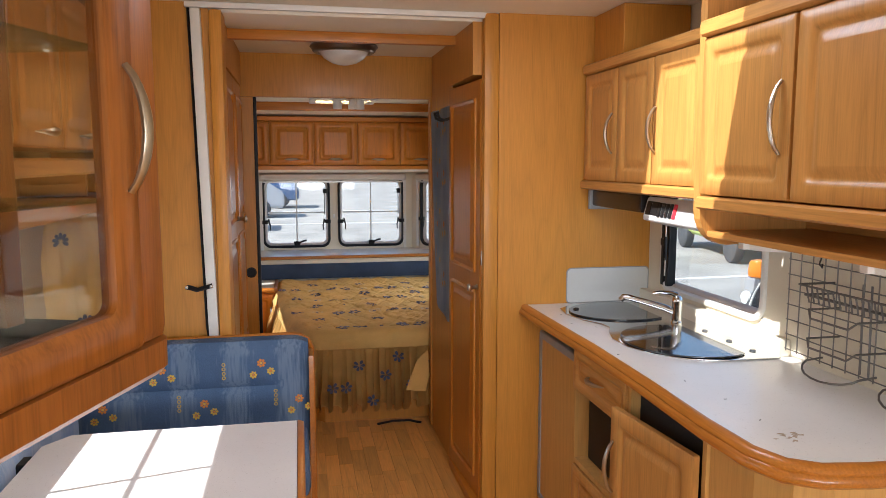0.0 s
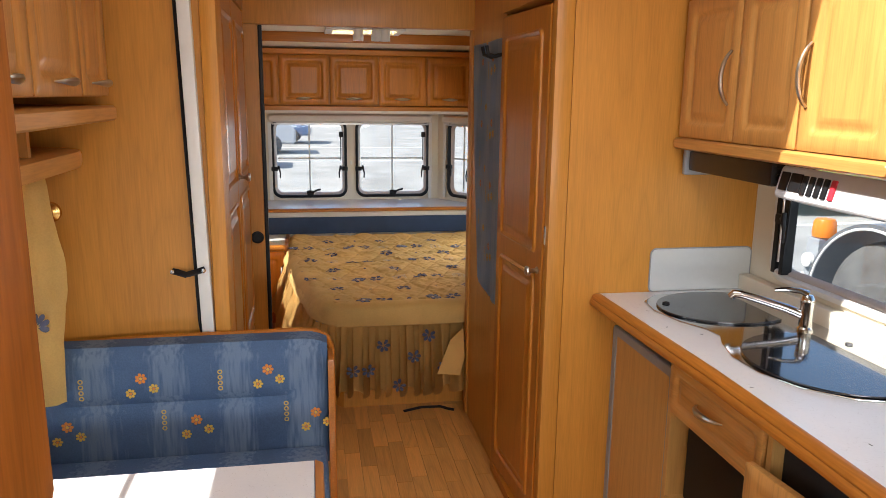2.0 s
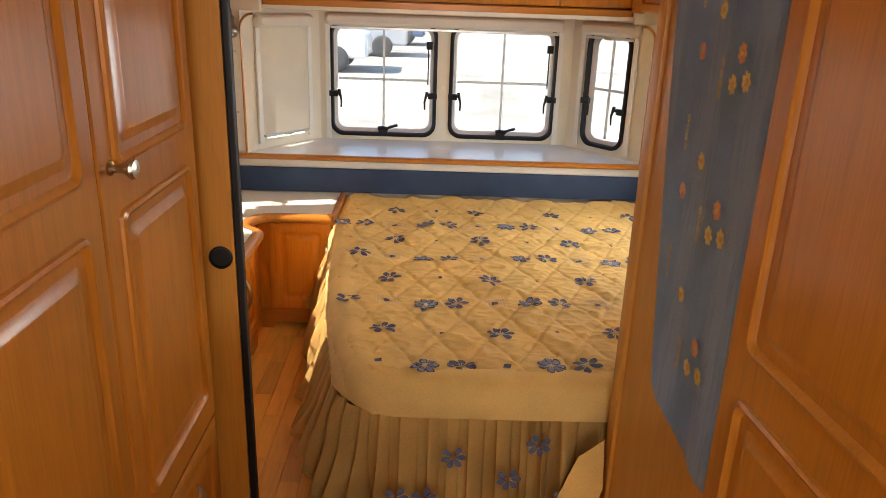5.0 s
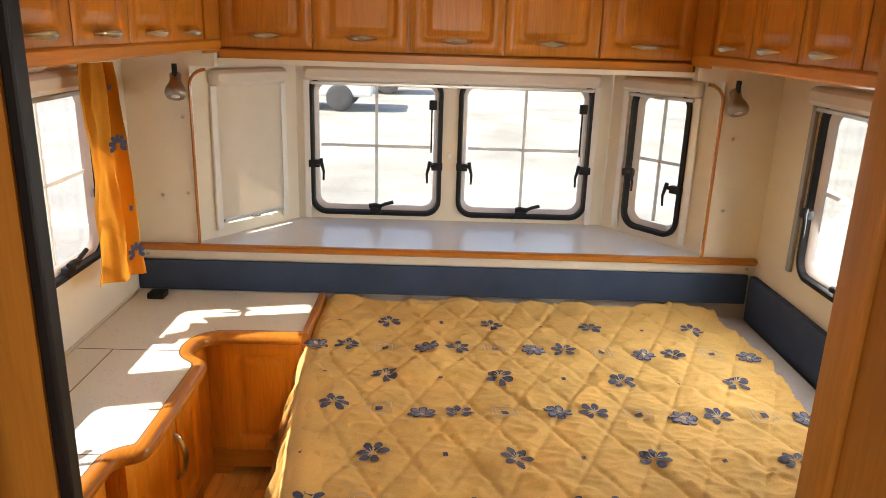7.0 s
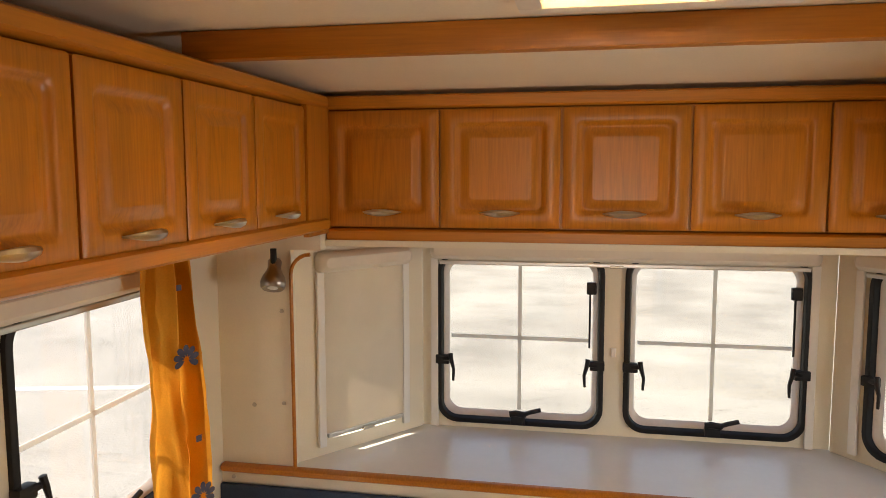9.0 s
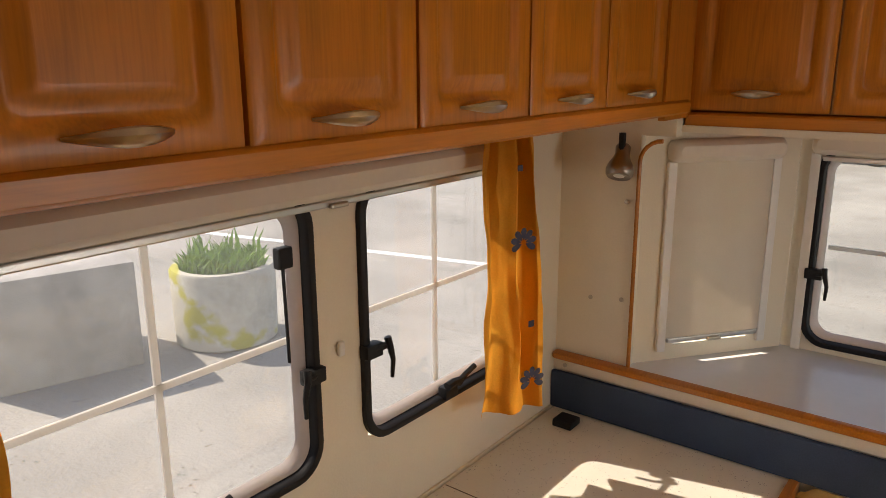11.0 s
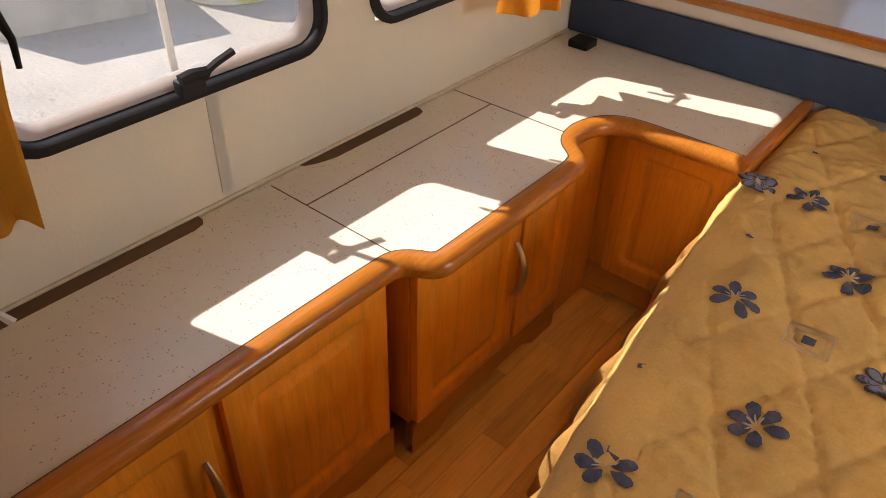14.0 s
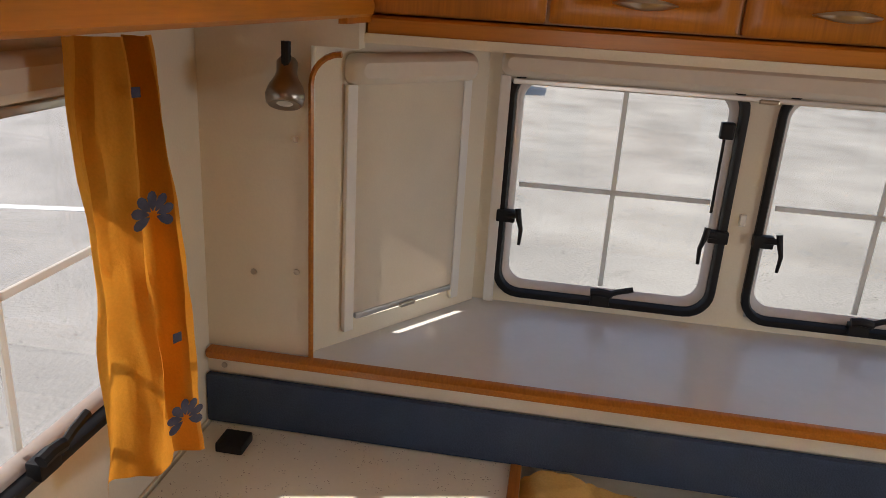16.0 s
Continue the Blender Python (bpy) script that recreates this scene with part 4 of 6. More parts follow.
# ---- corridor: closet, wardrobe, sliding door ----
def two_panel_door(w, h, split, thick=0.022):
    """A tall door with an upper and a lower raised field; faces -y, x centred, z from 0."""
    bm = rings_mesh(w, h, [(0, thick, 0.003), (0, 0.003, 0.005), (0.004, 0, 0.006)], 3, at=pose(0, 0, h / 2))
    for z0, z1 in ((0.07, split - 0.035), (split + 0.035, h - 0.07)):
        fw, fh = w - 0.11, z1 - z0
        rings_mesh(fw, fh, [(0, 0.002, 0.02), (0.003, -0.006, 0.02), (0.009, -0.009, 0.02), (0.015, -0.006, 0.018), (0.021, 0.003, 0.017), (0.027, 0.004, 0.016), (0.052, -0.007, 0.012), (0.056, -0.008, 0.012)], 4, bm, at=pose(0, 0, (z0 + z1) / 2))
    return bm


def knob(parent, x, z):
    k = part("knob", lathe([(0.012, 0), (0.013, 0.003), (0.007, 0.008), (0.007, 0.022), (0.013, 0.030), (0.017, 0.036), (0.015, 0.042), (0.006, 0.044)], 16), M_NICKEL, parent, "turned nickel knob", smooth=True)
    k.matrix_local = pose(x, 0, z, 90, 0, 0)


e = empty("closet", "tall narrow closet with a two-panel cherry wood door", "closet")
d = part("door", two_panel_door(0.475, 1.785, 0.942), M_DOOR, e, "two-panel cherry wood door", smooth=True)
d.matrix_local = pose(0.815, 3.475, 0.045, 0, 0, -90 + 4)
knob(d, 0.205, 0.925)
part("carcass", box(0.86, 0.89, 3.25, 4.29, 0.0, 2.05), M_PANEL, e)
part("sill", box(0.80, 0.86, 3.245, 3.72, 0.0, 0.042), M_DOOR_Y, e)
part("strike_plate", box(0.832, 0.8352, 3.214, 3.226, 1.07, 1.13), M_STEEL, e, "small steel strike plate")

e = empty("wardrobe", "built-in cherry wood wardrobe with two tall panelled doors", "wardrobe")
WX = -0.185
for y0, y1, hand in ((3.335, 3.785, 0), (3.79, 4.265, 1)):
    d = part("door", two_panel_door(y1 - y0, 1.36, 0.67), M_DOOR, e, smooth=True)
    d.matrix_local = pose(WX, (y0 + y1) / 2, 0.52, 0, 0, 90)
    if hand:
        knob(d, -0.195, 0.71)
    low = part("lower_door", panel_door(y1 - y0, 0.42, 0.022, 0.05), M_DOOR, e, smooth=True)
    low.matrix_local = pose(WX, (y0 + y1) / 2, 0.30, 0, 0, 90)
    if hand:
        pull("handle", low, 0, 0, 0.14, 0, 0.11, False)
part("carcass", box(LW, WX - 0.023, 3.34, 4.295, 0.0, 2.085), M_PANEL, e)
part("header", box(WX - 0.022, WX + 0.003, 3.335, 4.278, 1.885, 2.054), M_PANEL, e)
part("plinth", box(WX - 0.022, WX + 0.003, 3.335, 4.278, 0.0, 0.085), M_PANEL, e)

solid("wardrobe_post", (-0.218, -0.168, 3.20, 3.333, 0, 2.06), M_PANEL, "rounded honey wood corner post", "post", "structure", 0.016)
solid("bulkhead_dinette", (LW, -0.219, 3.225, 3.255, 0, 2.085), M_PANEL, "honey wood panel behind the dinette bench", "wall", "structure")
e = empty("door_frame_strip", "white aluminium door frame edge with black seal and strap", "door frame")
strip = box(-0.254, -0.217, 3.196, 3.25, 0.74, 2.06, 0.006)
for v in strip.verts:
    v.co.x -= 0.028 * (v.co.z - 0.74) / 1.32
part("white_profile", strip, M_WHITE, e, smooth=True)
part("seal", tube([(-0.288, 3.208, 2.06), (-0.262, 3.208, 0.86), (-0.256, 3.208, 0.81), (-0.240, 3.208, 0.77)], 0.0055, 6), M_BLACK, e, "black rubber seal", smooth=True)
part("strap", tube([(-0.33, 3.19, 1.022), (-0.315, 3.182, 1.02), (-0.29, 3.178, 1.012), (-0.265, 3.178, 1.018), (-0.235, 3.185, 1.026)], 0.011, 8, flat=0.5), M_BLACK, e, "black plastic retaining strap", smooth=True)
for x in (-0.327, -0.238):
    part("screw", lathe([(0.007, 0), (0.006, 0.004), (0.002, 0.005)], 10, at=pose(x, 3.176, 1.023, 90)), M_STEEL, e)
e = empty("sliding_door", "honey wood sliding door half hidden in the partition with black edge seal", "door")
part("leaf", box(-0.62, -0.127, 4.3265, 4.344, 0.02, 1.83), M_PANEL, e)
part("reveal", box(-0.216, -0.127, 4.316, 4.326, 0.0, 1.832), M_PANEL, e)
part("edge_seal", box(-0.1265, -0.110, 4.318, 4.345, 0.0, 1.832, 0.004), M_BLACK, e, "black rubber edge seal")
part("finger_pull", lathe([(0.028, 0), (0.028, 0.004), (0.024, 0.0055), (0.022, 0.001), (0.001, 0.001)], 24, at=pose(-0.160, 4.316, 0.905, 90)), M_BLACK, e, "black round finger pull", smooth=True)


def striped_cloth(name, dark, light, axis):
    m = material(name, dark, 0.9, spread=0.2, scale=5, fine=240, bump=0.2)
    nt = m.node_tree
    b = nt.nodes["Principled BSDF"]
    old = b.inputs["Base Color"].links[0].from_socket
    co = nt.nodes.new("ShaderNodeTexCoord")
    sep = nt.nodes.new("ShaderNodeSeparateXYZ")
    nt.links.new(co.outputs["Object"], sep.inputs[0])
    mul = nt.nodes.new("ShaderNodeMath")
    mul.operation = "MULTIPLY"
    mul.inputs[1].default_value = 2 * math.pi / 0.196
    nt.links.new(sep.outputs[axis], mul.inputs[0])
    sn = nt.nodes.new("ShaderNodeMath")
    sn.operation = "SINE"
    nt.links.new(mul.outputs[0], sn.inputs[0])
    mp = nt.nodes.new("ShaderNodeMapping")
    mp.inputs["Scale"].default_value = (90, 90, 9)
    nt.links.new(co.outputs["Object"], mp.inputs[0])
    n = nt.nodes.new("ShaderNodeTexNoise")
    n.inputs["Scale"].default_value = 1.0
    nt.links.new(mp.outputs[0], n.inputs[0])
    ad = nt.nodes.new("ShaderNodeMath")
    ad.operation = "MULTIPLY_ADD"
    nt.links.new(sn.outputs[0], ad.inputs[0])
    ad.inputs[1].default_value = 0.24
    nt.links.new(n.outputs[0], ad.inputs[2])
    ramp = nt.nodes.new("ShaderNodeValToRGB")
    ramp.color_ramp.elements[0].position, ramp.color_ramp.elements[1].position = 0.46, 0.74
    nt.links.new(ad.outputs[0], ramp.inputs[0])
    mix = nt.nodes.new("ShaderNodeMix")
    mix.data_type = "RGBA"
    nt.links.new(ramp.outputs[0], mix.inputs[0])
    nt.links.new(old, mix.inputs[6])
    mix.inputs[7].default_value = (*light, 1)
    nt.links.new(mix.outputs[2], b.inputs["Base Color"])
    return m


M_BLUE = striped_cloth("blue_striped_upholstery", (0.075, 0.135, 0.245), (0.155, 0.225, 0.33), 0)
M_BLUE_Y = striped_cloth("blue_striped_strip", (0.36, 0.49, 0.68), (0.48, 0.58, 0.72), 1)


def blossom(bm, m, r, petals, spread=360, start=0, width=0.42, inner=0.18):
    """Flat appliqué petals in the local xy plane."""
    for i in range(petals):
        a = radians(start + spread * i / (petals if spread == 360 else max(1, petals - 1)))
        d, s = Vector((math.cos(a), math.sin(a), 0)), Vector((-math.sin(a), math.cos(a), 0))
        pts = []
        for t, w in ((inner, 0.10), (0.45, 0.8), (0.75, 1.0), (0.93, 0.65), (1.0, 0.0), (0.93, -0.65), (0.75, -1.0), (0.45, -0.8), (inner, -0.10)):
            pts.append(bm.verts.new(m @ (d * t * r + s * w * width * r * 0.55)))
        bm.faces.new(pts)


def disc(bm, m, r, n=10):
    bm.faces.new([bm.verts.new(m @ Vector((r * math.cos(2 * math.pi * k / n), r * math.sin(2 * math.pi * k / n), 0))) for k in range(n)])


def embroidered(parent, m_of, spots, dots):
    """Small orange and yellow flowers and columns of rings on blue cloth. m_of(u, v) gives the pose on the cloth."""
    for u, v, r, mat in spots:
        bm = bmesh.new()
        blossom(bm, m_of(u, v), r, 7, width=0.5, inner=0.3)
        f = part("embroidered_flower", bm, mat, parent, "small embroidered flower")
        bm = bmesh.new()
        disc(bm, m_of(u, v) @ pose(0, 0, 0.0006), r * 0.28)
        part("flower_centre", bm, M_YELLOW if mat is M_ORANGE else M_ORANGE, f)
    for u, v in dots:
        bm = bmesh.new()
        for k in range(4):
            mm = m_of(u, v - k * 0.017)
            n = 10
            a = [bm.verts.new(mm @ Vector((0.0072 * math.cos(2 * math.pi * i / n), 0.0072 * math.sin(2 * math.pi * i / n), 0))) for i in range(n)]
            b = [bm.verts.new(mm @ Vector((0.0042 * math.cos(2 * math.pi * i / n), 0.0042 * math.sin(2 * math.pi * i / n), 0))) for i in range(n)]
            for i in range(n):
                bm.faces.new((a[i], a[(i + 1) % n], b[(i + 1) % n], b[i]))
        part("ring_column", bm, M_YELLOW, parent, "column of embroidered yellow rings")


# blue cloth hung beside the doorway
e = empty("hanging_cloth", "long blue fabric strip with embroidered flowers hung on a black hook", "cloth")
bm = bmesh.new()
cols = []
for i in range(9):
    y = 3.705 + 0.535 * i / 8
    bulge = 0.010 + 0.008 * math.sin(i * 1.1)
    low = 0.70 + (0.0 if i > 3 else 0.02) + 0.06 * (i / 8) ** 2
    cols.append([bm.verts.new((0.815 - bulge * (0.5 + 0.5 * k / 10), y - 0.20 * (k / 10) ** 1.3 * (i / 8), 1.76 + (low - 1.76) * k / 10)) for k in range(11)])
for a, b in zip(cols, cols[1:]):
    for k in range(10):
        bm.faces.new((a[k], b[k], b[k + 1], a[k + 1]))
bmesh.ops.solidify(bm, geom=bm.faces[:], thickness=0.004)
part("cloth", bm, M_BLUE_Y, e, smooth=True)


def on_strip(u, v):
    return Matrix.Translation((0.795, u, v)) @ pose(0, 0, 0, 90, 0, -90)


sp, dt = [], []
for k in range(4):
    z = 0.90 + 0.25 * k
    sp += [(3.80, z, 0.017, M_YELLOW), (3.83, z + 0.04, 0.017, M_ORANGE), (3.85, z - 0.01, 0.017, M_YELLOW), (3.93, z + 0.10, 0.016, M_YELLOW)]
    dt += [(3.90, z + 0.02), (4.02, z + 0.16)]
    sp += [(4.00, z + 0.03, 0.016, M_ORANGE)] if k else []
embroidered(e, on_strip, sp, dt)
e = empty("coat_hook", "double black coat hook on the closet wall", "hook")
part("plate", box(0.809, 0.818, 3.72, 3.755, 1.66, 1.72, 0.004), M_BLACK, e)
for s in (0, 1):
    part("prong", tube([(0.810, 3.73 + 0.05 * s, 1.70), (0.778, 3.73 + 0.06 * s, 1.69), (0.753, 3.735 + 0.07 * s, 1.70), (0.746, 3.735 + 0.07 * s, 1.73)], 0.007, 8), M_BLACK, e, smooth=True)

# corridor ceiling lamp
e = empty("ceiling_lamp", "round ceiling lamp with a metal ring and frosted glass dome", "lamp", at=(0.325, 3.90, 2.054))
part("ring", lathe([(0.146, 0), (0.158, -0.010), (0.162, -0.018), (0.152, -0.028), (0.149, -0.038), (0.138, -0.046), (0.124, -0.046), (0.118, -0.030), (0.118, 0)], 40), material("dark_bronze_metal", (0.23, 0.20, 0.17), 0.35, 1.0, spread=0.1, bump=0.0), e, "brushed metal ring", smooth=True)
part("dome", lathe([(0.120, -0.024), (0.115, -0.045), (0.095, -0.070), (0.062, -0.090), (0.024, -0.100), (0.003, -0.101)], 36), material("frosted_glass", (0.74, 0.73, 0.70), 0.25, spread=0.06, scale=12, bump=0.02), e, "frosted glass dome", smooth=True)
for a in (30, 150, 270):
    part("clip", box(-0.006, 0.006, -0.004, 0.004, -0.034, -0.02), M_STEEL, e).matrix_local = pose(0.126 * math.cos(radians(a)), 0.126 * math.sin(radians(a)), 0, 0, 0, a)

# ---- dinette ----
e = empty("dinette_table", "white laminate dinette table with an orange wooden edge", "table")
part("tabletop", prism([(-0.66, 1.55), (0.075, 1.55), (0.075, 2.63), (-0.60, 2.63), (-0.66, 2.55)], 0.645, 0.667), M_COUNTER, e)
part("edge", prism([(0.0765, 1.55), (0.098, 1.57), (0.098, 2.615), (0.0765, 2.635)], 0.632, 0.670, 0.006), M_RIM, e, "orange wooden edge", smooth=True)
part("leg", box(-0.3, -0.24, 2.1, 2.16, 0.0, 0.644, 0.01), M_GREY, e)
part("wall_hinge", box(-0.70, -0.665, 2.43, 2.50, 0.62, 0.66, 0.006), M_BLACK, e, "black table hinge")

e = empty("dinette_bench", "blue striped dinette bench with embroidered flowers and wooden frame", "bench")
bm = bmesh.new()
nx, nz = 40, 14
rows = []
for j in range(nz + 1):
    t = j / nz
    row = []
    for i in range(nx + 1):
        u = i / nx
        x = -0.775 + 0.895 * u
        top = 0.825 - 0.05 * max(0, (0.12 - u) / 0.12) ** 2 - 0.018 * max(0, (u - 0.93) / 0.07) ** 2
        z = 0.42 + (top - 0.42) * t
        edge = min(u, 1 - u) * 0.895
        puff = 0.030 * (1 - max(0, 1 - edge / 0.04) ** 2) * (1 - max(0, (t - 0.86) / 0.14) ** 2 * 0.9)
        groove = 0.022 * math.exp(-((z - 0.655) / 0.010) ** 2) * (1 if 0.14 < u < 0.90 else 0)
        row.append(bm.verts.new((x, 3.095 - puff + groove, z)))
    rows.append(row)
for a, b in zip(rows, rows[1:]):
    for i in range(nx):
        bm.faces.new((a[i], a[i + 1], b[i + 1], b[i]))
back = [[bm.verts.new((v.co.x, 3.165, v.co.z)) for v in row] for row in (rows[0], rows[-1])]
for i in range(nx):
    bm.faces.new((rows[-1][i], rows[-1][i + 1], back[1][i + 1], back[1][i]))
    bm.faces.new((back[0][i], back[0][i + 1], back[1][i + 1], back[1][i]))
part("backrest", bm, M_BLUE, e, "blue striped padded backrest", smooth=True)


def on_back(u, v):
    return Matrix.Translation((u, 3.0625, v)) @ pose(0, 0, 0, 90)


sp, dt = [], []
for x0, z0 in ((-0.412, 0.736), (-0.055, 0.745), (-0.265, 0.60), (0.082, 0.60), (-0.62, 0.60)):
    sp += [(x0, z0, 0.017, M_ORANGE), (x0 - 0.03, z0 - 0.044, 0.015, M_YELLOW), (x0 + 0.034, z0 - 0.032, 0.015, M_YELLOW)]
dt = [(-0.192, 0.745), (-0.575, 0.735), (-0.355, 0.63), (-0.005, 0.635)]
embroidered(e, on_back, sp, dt)
part("seat", box(-0.775, 0.115, 2.62, 3.06, 0.40, 0.50, 0.03), M_BLUE, e, "blue seat cushion", smooth=True)
part("seat_box", box(-0.775, 0.10, 2.66, 3.16, 0.0, 0.398), M_PANEL, e)
part("end_panel", prism([(0.121, 3.06), (0.138, 3.06), (0.138, 3.176), (0.121, 3.176)], 0.0, 0.765, 0.006), M_RIM, e, "orange wooden end panel", smooth=True)
part("top_edge", tube([(-0.77, 3.18, 0.806), (-0.4, 3.18, 0.818), (0.04, 3.18, 0.822), (0.09, 3.18, 0.816), (0.12, 3.18, 0.798), (0.134, 3.18, 0.765), (0.136, 3.18, 0.60), (0.136, 3.18, 0.02)], 0.011, 8), M_RIM, e, "rounded wooden top edge", smooth=True)
e = empty("side_bench", "grey-blue padded bench along the window wall", "bench")
part("backrest", box(LW + 0.005, LW + 0.10, 1.3, 3.05, 0.45, 0.70, 0.035), M_BLUE_Y, e, smooth=True)
part("seat", box(LW + 0.01, -0.45, 1.3, 2.61, 0.36, 0.46, 0.03), M_BLUE_Y, e, smooth=True)
part("seat_box", box(LW + 0.01, -0.47, 1.3, 2.65, 0.0, 0.358), M_PANEL, e)

# dinette overhead cabinets and shelf
overhead_row("dinette_overhead_cabinet", "honey cherry overhead cabinet above the dinette window", pose(-0.47, 0, 0, 0, 0, 90), [(1.62, 1.95), (1.95, 2.28), (2.28, 2.62), (2.62, 2.96), (2.96, 3.205)], 0.30, 1.53, 1.93, M_KITCHEN, M_KITCHEN_Y, (0, -0.165, False, 0.10))
rail("cabinet_rail", pose(-0.455, 2.41, 1.485, 0, 0, 90), 1.6, 0.042, 0.32, M_KITCHEN_X, "honey wood lower rail of the dinette cabinets")
rail("cabinet_rail", pose(-0.455, 2.41, 1.95, 0, 0, 90), 1.6, 0.038, 0.32, M_KITCHEN_X, "honey wood cornice of the dinette cabinets")
e = empty("corner_shelf", "rounded wooden shelf below the dinette cabinets", "shelf")
part("board", prism([(LW, 1.7), (-0.56, 1.7), (-0.54, 2.4), (-0.535, 3.10), (-0.55, 3.18), (-0.60, 3.222), (LW, 3.222)], 1.335, 1.385, 0.016), M_KITCHEN_Y, e, smooth=True)
part("divider", box(LW, -0.58, 2.86, 2.88, 1.386, 1.463), M_KITCHEN, e)
part("back_board", box(LW, LW + 0.012, 1.7, 3.22, 1.386, 1.463), M_KITCHEN, e)

e = empty("wall_lamp", "small brass wall lamp on the bulkhead", "lamp", at=(-0.66, 3.222, 1.20))
part("mount", lathe([(0.03, 0), (0.028, 0.01), (0.012, 0.016)], 20, at=pose(0, 0, 0, 90)), M_BRASS, e, smooth=True)
part("arm", tube([(0, -0.01, 0), (0, -0.05, 0.01), (0, -0.075, -0.005), (0, -0.08, -0.03)], 0.007, 8), M_BRASS, e, smooth=True)
part("shade", lathe([(0.014, 0), (0.022, -0.02), (0.036, -0.06), (0.042, -0.085), (0.038, -0.085), (0.012, -0.01)], 20, at=pose(0, -0.08, -0.03)), M_BRASS, e, smooth=True)


def curtain(name, m, w, z_top, z_bot, waves, amp, label, flowers, mat=None, swing=0.0):
    """A gathered curtain hanging in the local xz plane."""
    e = empty(name, label, "curtain", at=m)
    bm = bmesh.new()
    n, rows = int(waves * 16), 30
    cols = []
    for i in range(n + 1):
        u = i / n
        col = []
        for r in range(rows + 1):
            t = r / rows
            ph = 2 * math.pi * waves * u + 2.6 * noise.noise(Vector((u * 2.6, t * 0.9, m.translation.y))) + 1.2 * noise.noise(Vector((u * 6, t * 2.2, 9)))
            fold = 0.5 + 0.5 * min(1, max(0, 0.5 + 1.3 * noise.noise(Vector((u * 2.2, t * 1.5, 3 + m.translation.y)))))
            crease = 0.006 * noise.noise(Vector((u * 9 + t * 4, t * 9 - u * 5, 2)))
            hem = 0.022 * noise.noise(Vector((u * 2.8, 5, m.translation.y))) * t
            wid = w * (0.74 + 0.30 * t if swing else 0.86 + 0.20 * math.sin(math.pi * min(1, t * 1.25)) ** 2)
            col.append(bm.verts.new(((u - 0.5) * wid - swing * (1 - t) + 0.025 * max(0, u - 0.6) * math.sin(math.pi * t) + 0.012 * noise.noise(Vector((u * 4, t * 3, 6))), amp * math.sin(ph) * fold * (0.75 + 0.25 * t) + crease, z_top + (z_bot - z_top) * t + hem)))
        cols.append(col)
    for a, b in zip(cols, cols[1:]):
        for r in range(rows):
            bm.faces.new((a[r], b[r], b[r + 1], a[r + 1]))
    bmesh.ops.solidify(bm, geom=bm.faces[:], thickness=0.0015)
    c = part("cloth", bm, mat or M_CURTAIN, e, smooth=True)
    for p in c.data.polygons:
        p.use_smooth = True
    for x, z, r, kind in flowers:
        bm = bmesh.new()
        if kind:
            blossom(bm, pose(x, -amp * 0.85 - 0.004, z, 90, 0, 0), r, 7, 230, -25, width=0.40)
            part("printed_flower", bm, M_PETAL, e, "slate blue printed flower")
        else:
            bmesh.ops.create_grid(bm, x_segments=1, y_segments=1, size=r, matrix=pose(x, -amp - 0.005, z, 90))
            part("printed_square", bm, M_PETAL, e)
    return e


curtain("window_curtain", pose(-0.660, 5.778, 0, 0, 0, 66), 0.19, 1.43, 0.752, 2.0, 0.030, "yellow cotton curtain with blue flowers gathered beside the window", [(-0.003, 1.185, 0.036, 1), (0.03, 0.835, 0.036, 1), (-0.02, 1.36, 0.007, 0), (0.02, 0.985, 0.008, 0)], swing=0.026)
curtain("window_curtain", pose(-0.66, 4.487, 0, 0, 0, 80), 0.26, 1.43, 0.775, 2.7, 0.026, "yellow cotton curtain with blue flowers gathered before the window", [(0.02, 0.83, 0.038, 1)])
M_PALE_CURTAIN = material("pale_yellow_curtain", (0.93, 0.72, 0.32), 0.85, spread=0.12, scale=5, fine=220, bump=0.1, trans=0.5)
curtain("dinette_curtain", pose(-0.645, 2.90, 0, 0, 0, 50), 0.20, 1.332, 0.72, 1.7, 0.018, "pale yellow dinette curtain with pale blue flowers", [(0.02, 0.95, 0.038, 1), (-0.05, 1.24, 0.03, 1)], M_PALE_CURTAIN)

# ---- display cabinet ----
DC = pose(-0.149, 1.455, 0, 0, 0, 72)     # local -y faces the aisle, x runs away from the camera
e = empty("display_cabinet", "oak display cabinet with glazed door and glass shelves", "cabinet", at=DC)
part("carcass_post", box(-0.02, 0.075, -0.012, 0.05, 1.218, 2.084, 0.02), M_OAK, e, "rounded oak end post", smooth=True)
part("back_post", box(-0.02, 0.02, 0.20, 0.24, 1.218, 2.084), M_OAK, e)
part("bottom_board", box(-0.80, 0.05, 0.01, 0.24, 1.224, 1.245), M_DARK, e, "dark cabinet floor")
part("ledge", rings_mesh(0.93, 0.28, [(0, 0.055, 0.05), (0, 0.012, 0.05), (0.012, 0.0, 0.04)], 5, at=pose(-0.385, 0.115, 1.166, 90, 0, 0)), M_OAK, e, "moulded oak ledge", smooth=True)
bm = rings_mesh(0.72, 0.85, [(0, 0.02, 0.004), (0, -0.004, 0.012), (0.008, -0.010, 0.014), (0.045, -0.010, 0.016), (0.062, -0.002, 0.02), (0.064, 0.02, 0.02)], 4, close_back=False, close_front=False, at=pose(-0.37, -0.012, 1.647))
d = part("door", bm, M_OAK, e, "glazed oak door", smooth=True)
part("pane", box(-0.67, -0.07, -0.006, -0.002, 1.28, 2.01), M_GLASS, d)
